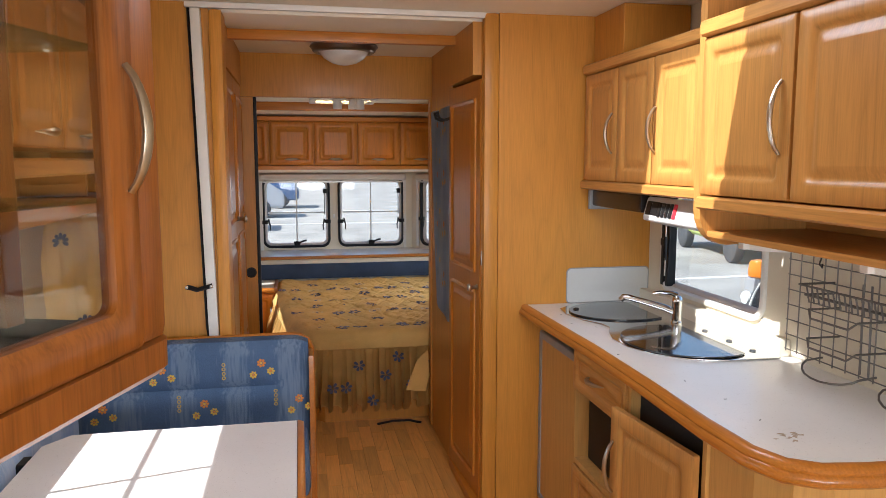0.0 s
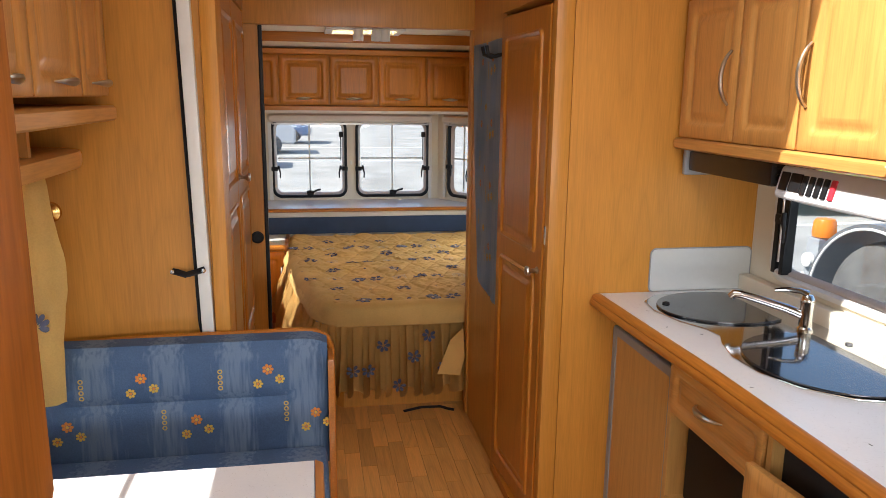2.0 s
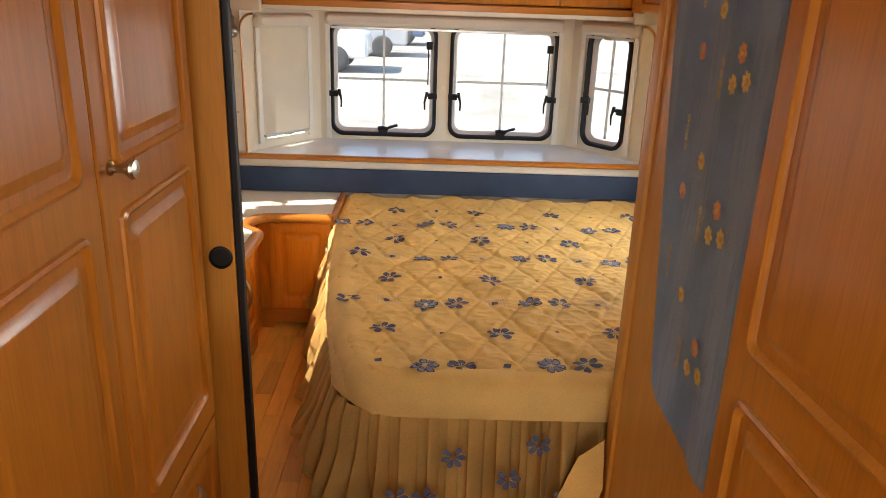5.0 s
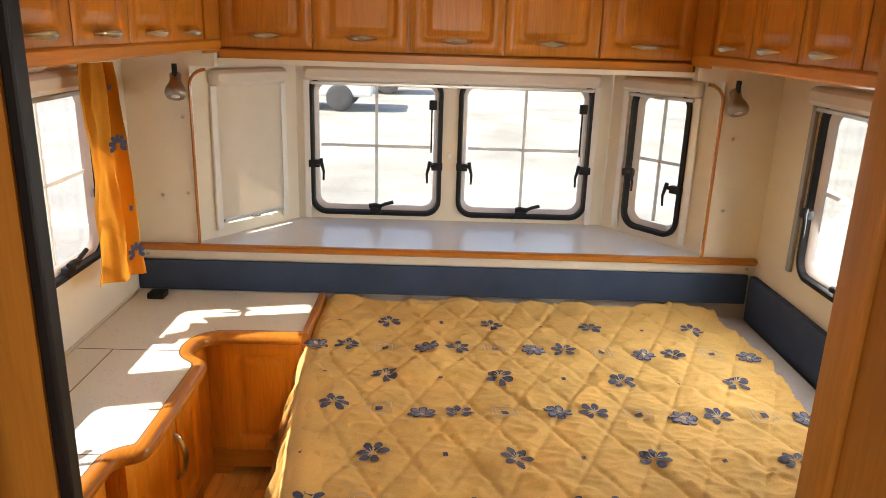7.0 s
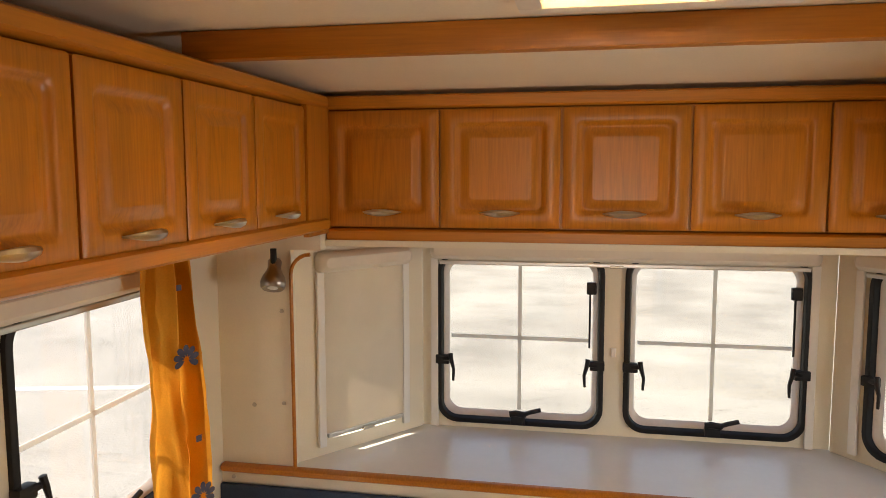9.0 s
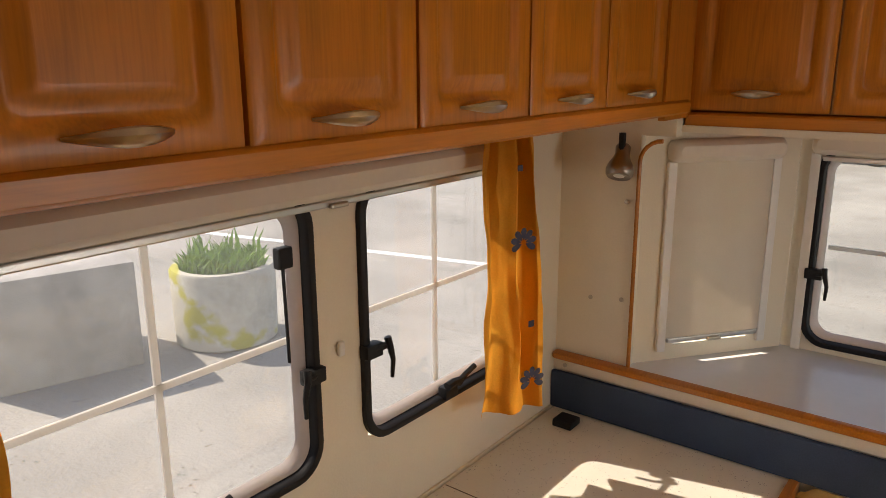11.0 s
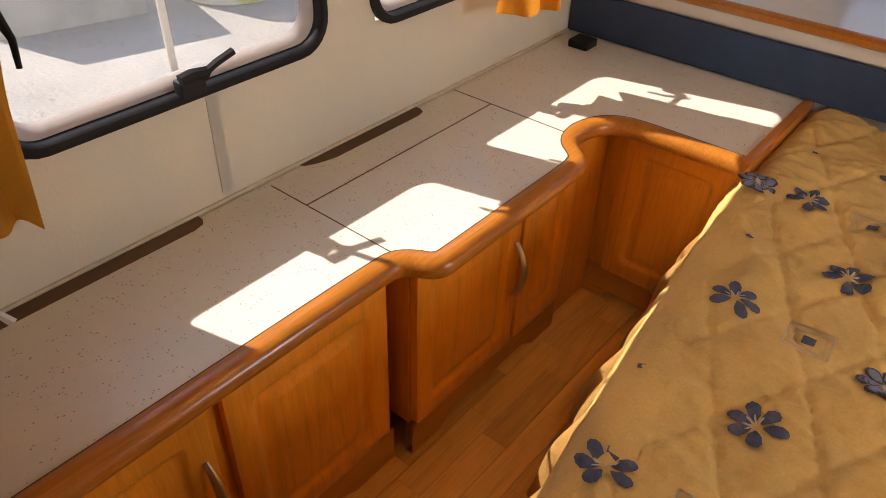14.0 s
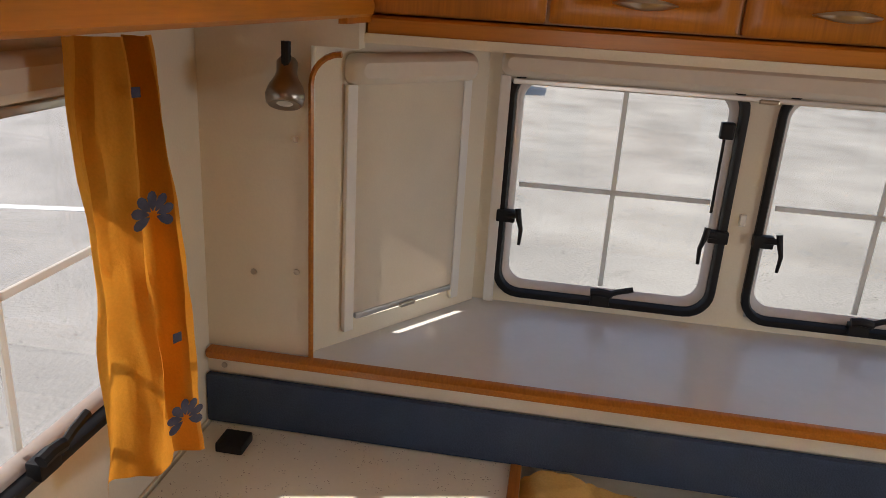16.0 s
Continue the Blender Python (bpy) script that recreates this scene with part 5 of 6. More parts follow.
h = part("handle", bow_handle(0.18, 0.030), material("bronzed_metal", (0.36, 0.30, 0.22), 0.3, 1.0, spread=0.08, bump=0.0), d, "bowed brushed metal handle", smooth=True)
h.matrix_local = pose(-0.040, -0.022, 1.545)
part("back_pane", box(-0.75, -0.03, 0.222, 0.226, 1.25, 2.05), M_GLASS, e)
for z in (1.44, 1.655):
    part("glass_shelf", box(-0.74, -0.03, 0.02, 0.215, z, z + 0.006), glass("green_glass_edge", (0.80, 0.92, 0.86)), e, "greenish glass shelf")


# ---- kitchen ----
CT = 0.90
e = empty("kitchen_worktop", "white laminate kitchen worktop with a rounded orange wooden edge", "worktop")
wt = [(RW - 0.003, 3.203), (1.03, 3.203), (1.035, 2.9), (1.045, 2.5), (1.04, 2.1), (1.03, 1.8), (1.035, 1.63), (1.06, 1.56), (1.11, 1.525), (1.2, 1.51), (1.4, 1.50), (RW - 0.003, 1.50)]
part("laminate", prism(wt, CT - 0.035, CT), M_COUNTER, e)
rimb = bmesh.new()
loops = []
path2 = wt[1:-1] + [(RW - 0.003, 1.50)]
prof2 = [(0.002, 0.0015), (0.014, 0.002), (0.024, -0.003), (0.029, -0.012), (0.028, -0.017), (0.032, -0.020), (0.036, -0.028), (0.034, -0.038), (0.024, -0.046), (0.002, -0.046)]
for i, p in enumerate(path2):
    a, b = Vector(path2[max(0, i - 1)]), Vector(path2[min(len(path2) - 1, i + 1)])
    d = (b - a).normalized()
    nrm = Vector((d.y, -d.x))
    loops.append([rimb.verts.new((p[0] + nrm.x * u, p[1] + nrm.y * u, CT + v)) for u, v in prof2])
for a, b in zip(loops, loops[1:]):
    for k in range(len(prof2)):
        rimb.faces.new((a[k], a[(k + 1) % len(prof2)], b[(k + 1) % len(prof2)], b[k]))
rimb.faces.new(loops[0])
rimb.faces.new(loops[-1][::-1])
part("wooden_edge", rimb, M_RIM, e, "rounded orange wooden edge", smooth=True)
bm = bmesh.new()
for k in range(11):
    mm = pose(1.14 + 0.05 * noise.noise(Vector((k * 1.7 + 0.3, 0.4, 0))), 1.665 + 0.06 * noise.noise(Vector((0.6, k * 1.3 + 0.5, 2))), CT + 0.0004 + 0.0001 * k)
    n = 14
    bm.faces.new([bm.verts.new(mm @ Vector(((0.006 + 0.008 * noise.noise(Vector((i * 0.37, k + 0.2, 5)))) * math.cos(2 * math.pi * i / n), (0.005 + 0.008 * noise.noise(Vector((i * 0.37, k + 0.4, 9)))) * math.sin(2 * math.pi * i / n), 0))) for i in range(n)])
part("worn_spot", bm, material("worn_brown_spot", (0.50, 0.40, 0.30), 0.6), e, "worn brownish patch")
bm = bmesh.new()
rs = random.Random(5)
for k in range(9):
    x, y, a = rs.uniform(1.06, 1.2), rs.uniform(1.75, 3.1), rs.uniform(0, 180)
    add_box(bm, -0.004, 0.004, -0.001, 0.001, 0, 0.0006)
    bmesh.ops.transform(bm, matrix=pose(x, y, CT + 0.0002, 0, 0, a), verts=bm.verts[-8:])
part("scratches", bm, M_DARK, e, "small dark nicks")

e = empty("sink", "stainless steel double sink with dark glass lids", "sink")


def lens_outline(cx, cy, rx, ry, n=36):
    return [(cx + rx * math.cos(2 * math.pi * k / n), cy + ry * math.sin(2 * math.pi * k / n)) for k in range(n)]


def half_lid(cx, cy, rx, ry, xmax):
    return [(min(x, xmax), y) for x, y in lens_outline(cx, cy, rx, ry, 48)]


part("steel_surround", prism([(1.20, 3.15), (1.13, 3.08), (1.115, 2.98), (1.14, 2.86), (1.18, 2.78), (1.185, 2.72), (1.155, 2.66), (1.125, 2.56), (1.13, 2.45), (1.17, 2.35), (1.25, 2.27), (1.36, 2.235), (1.53, 2.235), (1.53, 3.15)], CT + 0.0005, CT + 0.005, 0.002), M_STEEL, e, smooth=True)
part("glass_lid", prism(half_lid(1.34, 2.97, 0.205, 0.175, 1.44), CT + 0.0055, CT + 0.011, 0.002), M_LID, e, "dark tempered glass lid", smooth=True)
part("glass_lid", prism(half_lid(1.345, 2.48, 0.205, 0.225, 1.44), CT + 0.0055, CT + 0.011, 0.002), M_LID, e, "dark tempered glass lid", smooth=True)
part("lid_knob", lathe([(0.011, 0), (0.011, 0.004), (0.007, 0.006)], 14, at=pose(1.175, 3.02, CT + 0.011)), M_BLACK, e)
for y in (2.45, 2.60, 2.32):
    part("screw_cap", lathe([(0.010, 0), (0.009, 0.004), (0.003, 0.005)], 14, at=pose(1.49, y, CT + 0.005)), M_GREY, e)
e = empty("mixer_tap", "chrome single-lever mixer tap", "tap", at=(1.455, 2.735, CT + 0.005))
e.scale = (0.88, 0.88, 0.88)
part("body", lathe([(0.026, 0), (0.026, 0.006), (0.021, 0.012), (0.020, 0.085), (0.022, 0.09), (0.022, 0.105), (0.014, 0.116), (0.002, 0.118)], 24), M_STEEL, e, smooth=True)
part("spout", tube([(0, 0, 0.045), (-0.05, 0.03, 0.065), (-0.12, 0.07, 0.085), (-0.17, 0.10, 0.098), (-0.19, 0.11, 0.098), (-0.20, 0.115, 0.085)], 0.013, 12, taper=[1.2, 1.1, 1, 1, 1.05, 1.05]), M_STEEL, e, smooth=True)
part("lever", tube([(0.0, 0.0, 0.118), (-0.02, 0.012, 0.126), (-0.06, 0.035, 0.128), (-0.085, 0.05, 0.122)], 0.009, 10, flat=0.6, taper=[1.6, 1.3, 1.0, 0.8]), M_STEEL, e, smooth=True)

e = empty("splashback", "grey-white metal splashback panel beside the sink", "panel")
part("panel", rings_mesh(0.365, 0.145, [(0, 0.004, 0.018), (0, 0.0, 0.018), (0.002, -0.001, 0.017)], 4, at=pose(1.387, 3.2, 0.974)), material("pearl_grey_panel", (0.62, 0.63, 0.60), 0.35, spread=0.03), e)
part("edge", rings_mesh(0.373, 0.153, [(0, 0.0045, 0.02), (0, 0.001, 0.02)], 4, at=pose(1.387, 3.2, 0.974)), M_GREY, e)

# base units
e = empty("fridge", "built-in fridge with a wood panel door in a grey frame", "fridge")
part("door_frame", rings_mesh(0.44, 0.74, [(0, 0.03, 0.01), (0, 0.004, 0.012), (0.004, 0.0, 0.012), (0.030, 0.0, 0.006), (0.031, 0.006, 0.006)], 3, close_front=False, at=pose(1.085, 2.985, 0.42, 0, 0, -90)), M_GREY, e, smooth=True)
part("door_panel", box(1.089, 1.10, 2.795, 3.175, 0.08, 0.76), M_PALE, e, "pale wood panel")
part("cabinet_body", box(1.117, RW - 0.01, 2.765, 3.20, 0.02, 0.862), M_GREY, e)
# solid near-black box painting the shade above the fridge door
part("top_gap_shade", box(1.095, 1.116, 2.765, 3.20, 0.80, 0.855), M_DARK, e)
e = empty("kitchen_drawer_unit", "oak drawer unit with an open oven niche below", "cabinet")
part("drawer_front", panel_door(0.43, 0.145, 0.02, 0.028), M_KITCHEN_X, e, smooth=True).matrix_local = pose(1.06, 2.53, 0.755, 0, 0, -90)
pull("handle", e, 1.06, 2.53, 0.765, -90, 0.12, False)
part("side", box(1.07, RW - 0.02, 2.745, 2.763, 0.0, 0.86), M_PALE, e)
part("side", box(1.07, RW - 0.02, 2.29, 2.308, 0.0, 0.86), M_PALE, e)
part("niche_shelf", box(1.07, RW - 0.02, 2.309, 2.744, 0.40, 0.418), M_PALE, e)
# near-black sheet paints the inner shade of the niche
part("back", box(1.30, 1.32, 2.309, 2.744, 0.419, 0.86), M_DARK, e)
part("lower_front", panel_door(0.43, 0.30, 0.02, 0.04), M_KITCHEN, e, smooth=True).matrix_local = pose(1.06, 2.53, 0.245, 0, 0, -90)
part("gas_fitting", box(1.115, 1.298, 2.33, 2.725, 0.419, 0.675, 0.008), M_BLACK, e, "black appliance inside the niche", smooth=True)
e = empty("kitchen_door_unit", "oak kitchen cabinet with its door ajar", "cabinet")
d = part("door", panel_door(0.40, 0.66, 0.02, 0.05), M_KITCHEN, e, "oak door standing ajar", smooth=True)
d.matrix_local = pose(1.022, 2.085, 0.44, 0, 0, -84)
pull("handle", d, -0.178, 0, 0.15, 0, 0.16, True)
part("side", box(1.07, RW - 0.02, 1.87, 1.888, 0.0, 0.86), M_PALE, e)
# near-black sheet close behind the door, painting the unlit inside
part("cavity_shade_sheet", box(1.10, 1.12, 1.889, 2.289, 0.05, 0.86), M_DARK, e)
part("top_rail", box(1.065, 1.085, 1.889, 2.289, 0.83, 0.86), M_KITCHEN_Y, e)
e = empty("counter_end_panel", "pale wood curved end panel under the worktop", "panel")
part("panel", prism([(1.08, 1.868), (1.085, 1.70), (1.11, 1.60), (1.17, 1.555), (1.3, 1.545), (RW - 0.003, 1.545), (RW - 0.003, 1.57), (1.3, 1.57), (1.18, 1.578), (1.13, 1.612), (1.105, 1.70), (1.10, 1.868)], 0.0, 0.852), M_PALE, e)
part("cover_cap", lathe([(0.008, 0), (0.006, 0.002)], 12, at=pose(1.1, 1.63, 0.66, 0, -70, 0)), M_PALE, e)

# wall units
for u0, u1, hd in ((-3.19, -2.876, (0.122, -0.03, True, 0.15)), (-2.876, -2.594, None), (-2.594, -2.284, (-0.128, -0.03, True, 0.15))):
    overhead_row("kitchen_wall_cabinet", "oak kitchen wall cabinet with raised panel door", pose(1.26, 0, 0, 0, 0, -90), [(u0, u1)], 0.31, 1.42, 1.845, M_KITCHEN, M_KITCHEN_Y, hd)
rail("cabinet_rail", pose(1.25, 2.737, 1.402, 0, 0, -90), 0.93, 0.036, 0.315, M_KITCHEN_X, "oak lower rail of the kitchen cabinets")
rail("cabinet_rail", pose(1.25, 2.737, 1.867, 0, 0, -90), 0.93, 0.040, 0.315, M_KITCHEN_X, "oak cornice of the kitchen cabinets")
for u0, u1, hd in ((-2.188, -1.80, (0.158, -0.02, True, 0.17)), (-1.795, -1.39, (0.165, -0.02, True, 0.17))):
    overhead_row("kitchen_wall_cabinet", "oak kitchen wall cabinet with raised panel door above an open shelf", pose(1.20, 0, 0, 0, 0, -90), [(u0, u1)], 0.36, 1.405, 1.835, M_KITCHEN, M_KITCHEN_Y, hd)
rail("cabinet_rail", pose(1.19, 1.788, 1.384, 0, 0, -90), 0.80, 0.036, 0.375, M_KITCHEN_X, "oak lower rail above the open shelf")
rail("cabinet_rail", pose(1.185, 1.788, 1.858, 0, 0, -90), 0.80, 0.044, 0.375, M_KITCHEN_X, "oak cornice of the kitchen cabinets")
e = empty("open_shelf", "oak open shelf box under the kitchen wall cabinets", "shelf")
part("board", box(1.235, RW - 0.003, 1.39, 2.190, 1.285, 1.303, 0.004), M_KITCHEN_Y, e, smooth=True)
part("back_panel", box(RW - 0.02, RW - 0.004, 1.39, 2.190, 1.304, 1.365), M_KITCHEN_Y, e)
bm = bmesh.new()
side = [(RW - 0.003, 2.084), (1.212, 2.084), (1.212, 1.36)] + [(1.212 + 0.09 * (1 - math.cos(radians(a))), 1.36 - 0.10 * math.sin(radians(a))) for a in range(15, 91, 15)] + [(1.325, 1.262), (RW - 0.003, 1.262)]
fa = [bm.verts.new((x, 2.192, z)) for x, z in side]
fb = [bm.verts.new((x, 2.226, z)) for x, z in side]
bm.faces.new(fa)
bm.faces.new(fb[::-1])
for i in range(len(side)):
    bm.faces.new((fa[i], fa[(i + 1) % len(side)], fb[(i + 1) % len(side)], fb[i]))
tagged(part("cabinet_divider", bm, M_KITCHEN), "oak upright divider with a rounded lower corner", "panel")
e = empty("flue_box", "honey wood box above the kitchen cabinets", "box")
part("casing", box(1.30, RW - 0.005, 2.92, 3.20, 1.89, 2.083, 0.003), M_PANEL, e)
e = empty("extractor_hood", "dark extractor visor with a grey control panel", "extractor hood")
part("visor", box(1.29, 1.43, 2.72, 3.165, 1.315, 1.383, 0.012), material("dark_brown_plastic", (0.018, 0.014, 0.012), 0.25, spread=0.1, bump=0), e, "dark brown tinted visor", smooth=True)
part("bracket", box(1.28, 1.44, 3.166, 3.185, 1.30, 1.384, 0.008), M_GREY, e, smooth=True)
CP = pose(1.30, 2.475, 1.335, -14, 0, -90)
part("control_panel", rings_mesh(0.46, 0.085, [(0, 0.10, 0.008), (0, 0.004, 0.010), (0.004, 0.0, 0.010)], 3, at=CP), material("light_grey_plastic", (0.55, 0.56, 0.57), 0.4, spread=0.04), e, "light grey control panel", smooth=True)
for x, w in ((-0.20, 0.034), (-0.155, 0.046)):
    bm = add_box(bmesh.new(), x - w / 2, x + w / 2, -0.003, 0.002, -0.022, 0.026, 0.002)
    bmesh.ops.transform(bm, matrix=CP, verts=bm.verts)
    part("display", bm, M_BLACK, e)
for k in range(5):
    bm = add_box(bmesh.new(), -0.118 + 0.026 * k - 0.008, -0.118 + 0.026 * k + 0.008, -0.006, 0.002, -0.026, 0.024, 0.003)
    bmesh.ops.transform(bm, matrix=CP, verts=bm.verts)
    part("switch", bm, M_RED if k == 4 else M_BLACK, e, "red rocker switch" if k == 4 else "")
for y in (2.06, 1.62):
    e = empty("under_shelf_lamp", "round clear plastic lamp under the open shelf", "lamp", at=(1.36, y, 1.284))
    part("housing", lathe([(0.085, 0), (0.085, -0.012), (0.075, -0.022), (0.02, -0.026)], 28), M_WHITE, e, smooth=True)
    part("toggle", box(-0.10, -0.08, -0.012, 0.012, -0.02, 0.0, 0.003), M_WHITE, e)

# wire rack on the wall
e = empty("wire_rack", "grey wire grid on the wall with hanging plate holders", "rack")
bm = bmesh.new()
GX = RW - 0.028
for i in range(17):
    y = 1.44 + 0.05 * i
    tube([(GX, y, 0.925), (GX, y, 1.262)], 0.0020, 5, bm)
for i in range(8):
    z = 0.93 + 0.046 * i
    tube([(GX + 0.004, 1.44, z), (GX + 0.004, 2.25, z)], 0.0020, 5, bm)
part("grid", bm, M_WIRE, e)
for z0 in (1.02, 1.10):
    part("holder", tube([(GX, 2.02, z0), (GX - 0.10, 2.02, z0), (GX - 0.11, 2.0, z0 - 0.02), (GX - 0.11, 1.86, z0 - 0.02), (GX - 0.10, 1.84, z0), (GX, 1.84, z0)], 0.003, 6), M_WIRE, e, smooth=True)
part("shelf_wire", tube([(GX, 2.05, 1.165), (GX - 0.11, 2.05, 1.165), (GX - 0.11, 1.5, 1.165), (GX, 1.5, 1.165)], 0.0032, 6), M_WIRE, e, smooth=True)
part("shelf_wire", tube([(GX, 2.05, 1.135), (GX - 0.09, 2.05, 1.135), (GX - 0.09, 1.5, 1.135), (GX, 1.5, 1.135)], 0.0032, 6), M_WIRE, e, smooth=True)
bm = bmesh.new()
for i in range(26):
    y = 1.52 + 0.02 * i
    tube([(GX - 0.11, y, 1.165), (GX - 0.10, y, 1.12), (GX - 0.085, y, 1.118)], 0.0024, 5, bm)
part("plate_teeth", bm, M_WIRE, e)
for y in (1.93, 1.90):
    part("upright", tube([(GX - 0.006, y, 0.94), (GX - 0.012, y, 1.18)], 0.0032, 6), M_WIRE, e)
for yc in (1.98, 1.70):
    pts = [(GX, yc + 0.10, 0.945)] + [(GX - 0.05 - 0.05 * math.sin(radians(a)), yc + 0.10 * math.cos(radians(a)), 0.94 - 0.025 * math.sin(radians(a))) for a in range(0, 181, 20)] + [(GX, yc - 0.10, 0.945)]
    part("plate_loop", tube(pts, 0.003, 6), M_WIRE, e, smooth=True)
part("small_hook", tube([(GX - 0.004, 2.10, 1.235), (GX - 0.012, 2.10, 1.21), (GX - 0.006, 2.095, 1.20), (GX - 0.002, 2.10, 1.21)], 0.0025, 6), M_BLACK, e)
e = empty("window_sill_ledge", "cream ledge under the kitchen window", "sill", kind="structure")
part("ledge", box(1.532, RW - 0.003, 2.25, 3.2, CT + 0.001, 0.955, 0.006), M_WALL, e, smooth=True)

tagged(part("floor_strap", tube([(0.51, 4.34, 0.006), (0.60, 4.37, 0.008), (0.70, 4.37, 0.006), (0.73, 4.34, 0.006), (0.76, 4.32, 0.006)], 0.007, 6, flat=0.6), M_BLACK, smooth=True), "black strap lying on the floor before the bed", "strap")
# ---- bedroom details ----
M_LAMP = material("dull_nickel", (0.33, 0.30, 0.27), 0.3, 1.0, spread=0.08, bump=0.0)
for x in (-0.588, 1.395):
    e = empty("reading_lamp", "small nickel reading spotlight under the overhead cabinets", "lamp", "reading lamps", at=(x, 6.17, 1.41))
    e.scale = (1.2, 1.2, 1.2)
    part("stem", tube([(0, 0, 0), (0, 0, -0.045)], 0.008, 8), M_BLACK, e)
    part("head", lathe([(0.013, 0.050), (0.017, 0.044), (0.016, 0.028), (0.019, 0.018), (0.027, 0.004), (0.031, -0.010), (0.029, -0.022), (0.025, -0.026), (0.005, -0.022)], 24, at=pose(0.002, -0.008, -0.072, -28, 0, 12)), M_LAMP, e, "round nickel lamp head", smooth=True)
    part("bulb", lathe([(0.019, -0.019), (0.012, -0.024), (0.003, -0.026)], 14, at=pose(0.002, -0.008, -0.072, -28, 0, 12)), M_WHITE, e)
tagged(part("hinge_clip", tube([(-0.765, 4.505, TOPZ), (-0.763, 4.51, TOPZ + 0.022), (-0.745, 4.53, TOPZ + 0.028), (-0.735, 4.54, TOPZ + 0.012)], 0.009, 6, flat=0.6), M_WHITE, smooth=True), "small white plastic hinge clip on the cabinet top", "clip")
solid("power_plug", (-0.72, -0.66, 6.08, 6.14, TOPZ, TOPZ + 0.022), M_BLACK, "flat black plastic plug on the cabinet top", "plug", bevel=0.004)
for i, (x, y, z, rx, rz) in enumerate(((-0.68, 6.212, 0.93, 90, 0), (-0.585, 6.212, 0.94, 90, 0), (-0.585, 6.212, 1.22, 90, 0), (1.42, 6.212, 0.93, 90, 0), (1.42, 6.212, 1.2, 90, 0), (-0.75, 6.203, 0.703, 90, 0), (1.54, 6.203, 0.703, 90, 0))):
    tagged(part("screw_cap", lathe([(0.007, 0), (0.006, 0.003), (0.002, 0.004)], 12, at=pose(x, y, z, rx, 0, rz)), M_NICKEL), "small metal screw cap on the wall panel", "screw", "screw caps")
for x, y, z, rz in ((0.392, REAR - 0.002, 1.03, 0), (-0.785, 5.315, 1.03, 90)):
    tagged(part("wall_clip", rings_mesh(0.016, 0.03, [(0, 0.002, 0.003), (0, -0.004, 0.003), (0.003, -0.006, 0.003)], 2, at=pose(x, y, z, 0, 0, rz)), M_WHITE), "small cream plastic blind clip", "clip", "blind clips")
tagged(part("wall_joint", box(LW, LW + 0.0015, 4.965, 4.99, 0.58, 0.80), M_BLIND), "pale joint strip in the side wall", "trim", kind="structure")
e = empty("roof_vent", "cream roof vent frame with a louvred insect screen", "vent")
VX0, VX1, VY0, VY1 = VENT
for b in ((VX0 - 0.03, VX1 + 0.03, VY0 - 0.03, VY0 + 0.01), (VX0 - 0.03, VX1 + 0.03, VY1 - 0.01, VY1 + 0.03), (VX0 - 0.03, VX0 + 0.01, VY0 + 0.011, VY1 - 0.011), (VX1 - 0.01, VX1 + 0.03, VY0 + 0.011, VY1 - 0.011)):
    part("frame", box(*b, 1.885, 1.904, 0.004), M_WHITE, e, smooth=True)
part("screen", box(VX0 + 0.01, VX1 - 0.01, VY0 + 0.01, VY1 - 0.01, 1.93, 1.935), material("amber_screen", (0.62, 0.50, 0.30), 0.6, trans=0.6), e, "amber lit screen")
for k in range(5):
    y = VY0 + 0.05 + 0.06 * k
    part("slat", box(VX0 + 0.01, VX1 - 0.01, y, y + 0.012, 1.905, 1.912), M_WHITE, e)
e = empty("ceiling_spotlight", "three white glass shades on the bedroom ceiling", "lamp", at=(0.41, 4.95, 1.904))
part("bar", box(-0.10, 0.10, -0.02, 0.02, -0.022, 0.0, 0.006), M_WHITE, e, smooth=True)
for x in (-0.065, 0.03, 0.075):
    part("shade", lathe([(0.012, -0.018), (0.024, -0.028), (0.028, -0.06), (0.027, -0.085), (0.022, -0.085), (0.005, -0.03)], 18, at=pose(x, 0.012 * math.sin(x * 90), 0)), M_WHITE, e, "white glass shade", smooth=True)

# printed flowers on the quilt
bed = bpy.data.objects["bed"]


def quilt_pose(x, y, turn):
    c = quilt_z(x, y)
    return pose(x, y, c + 0.004) @ pose(0, 0, 0, 0, 0, turn)


def drape(bm, lift=0.0022):
    """Lay a flat print onto the quilt."""
    bmesh.ops.subdivide_edges(bm, edges=bm.edges[:], cuts=1)
    bmesh.ops.triangulate(bm, faces=bm.faces[:])
    for v in bm.verts:
        v.co.z = max(quilt_z(v.co.x, v.co.y), quilt_z(v.co.x + 0.006, v.co.y), quilt_z(v.co.x, v.co.y - 0.006)) + lift
    return bm


def on_bed(x, y):
    return bed_left(y) + 0.05 < x < bed_right(y) - 0.03 and 4.45 < y < 6.12


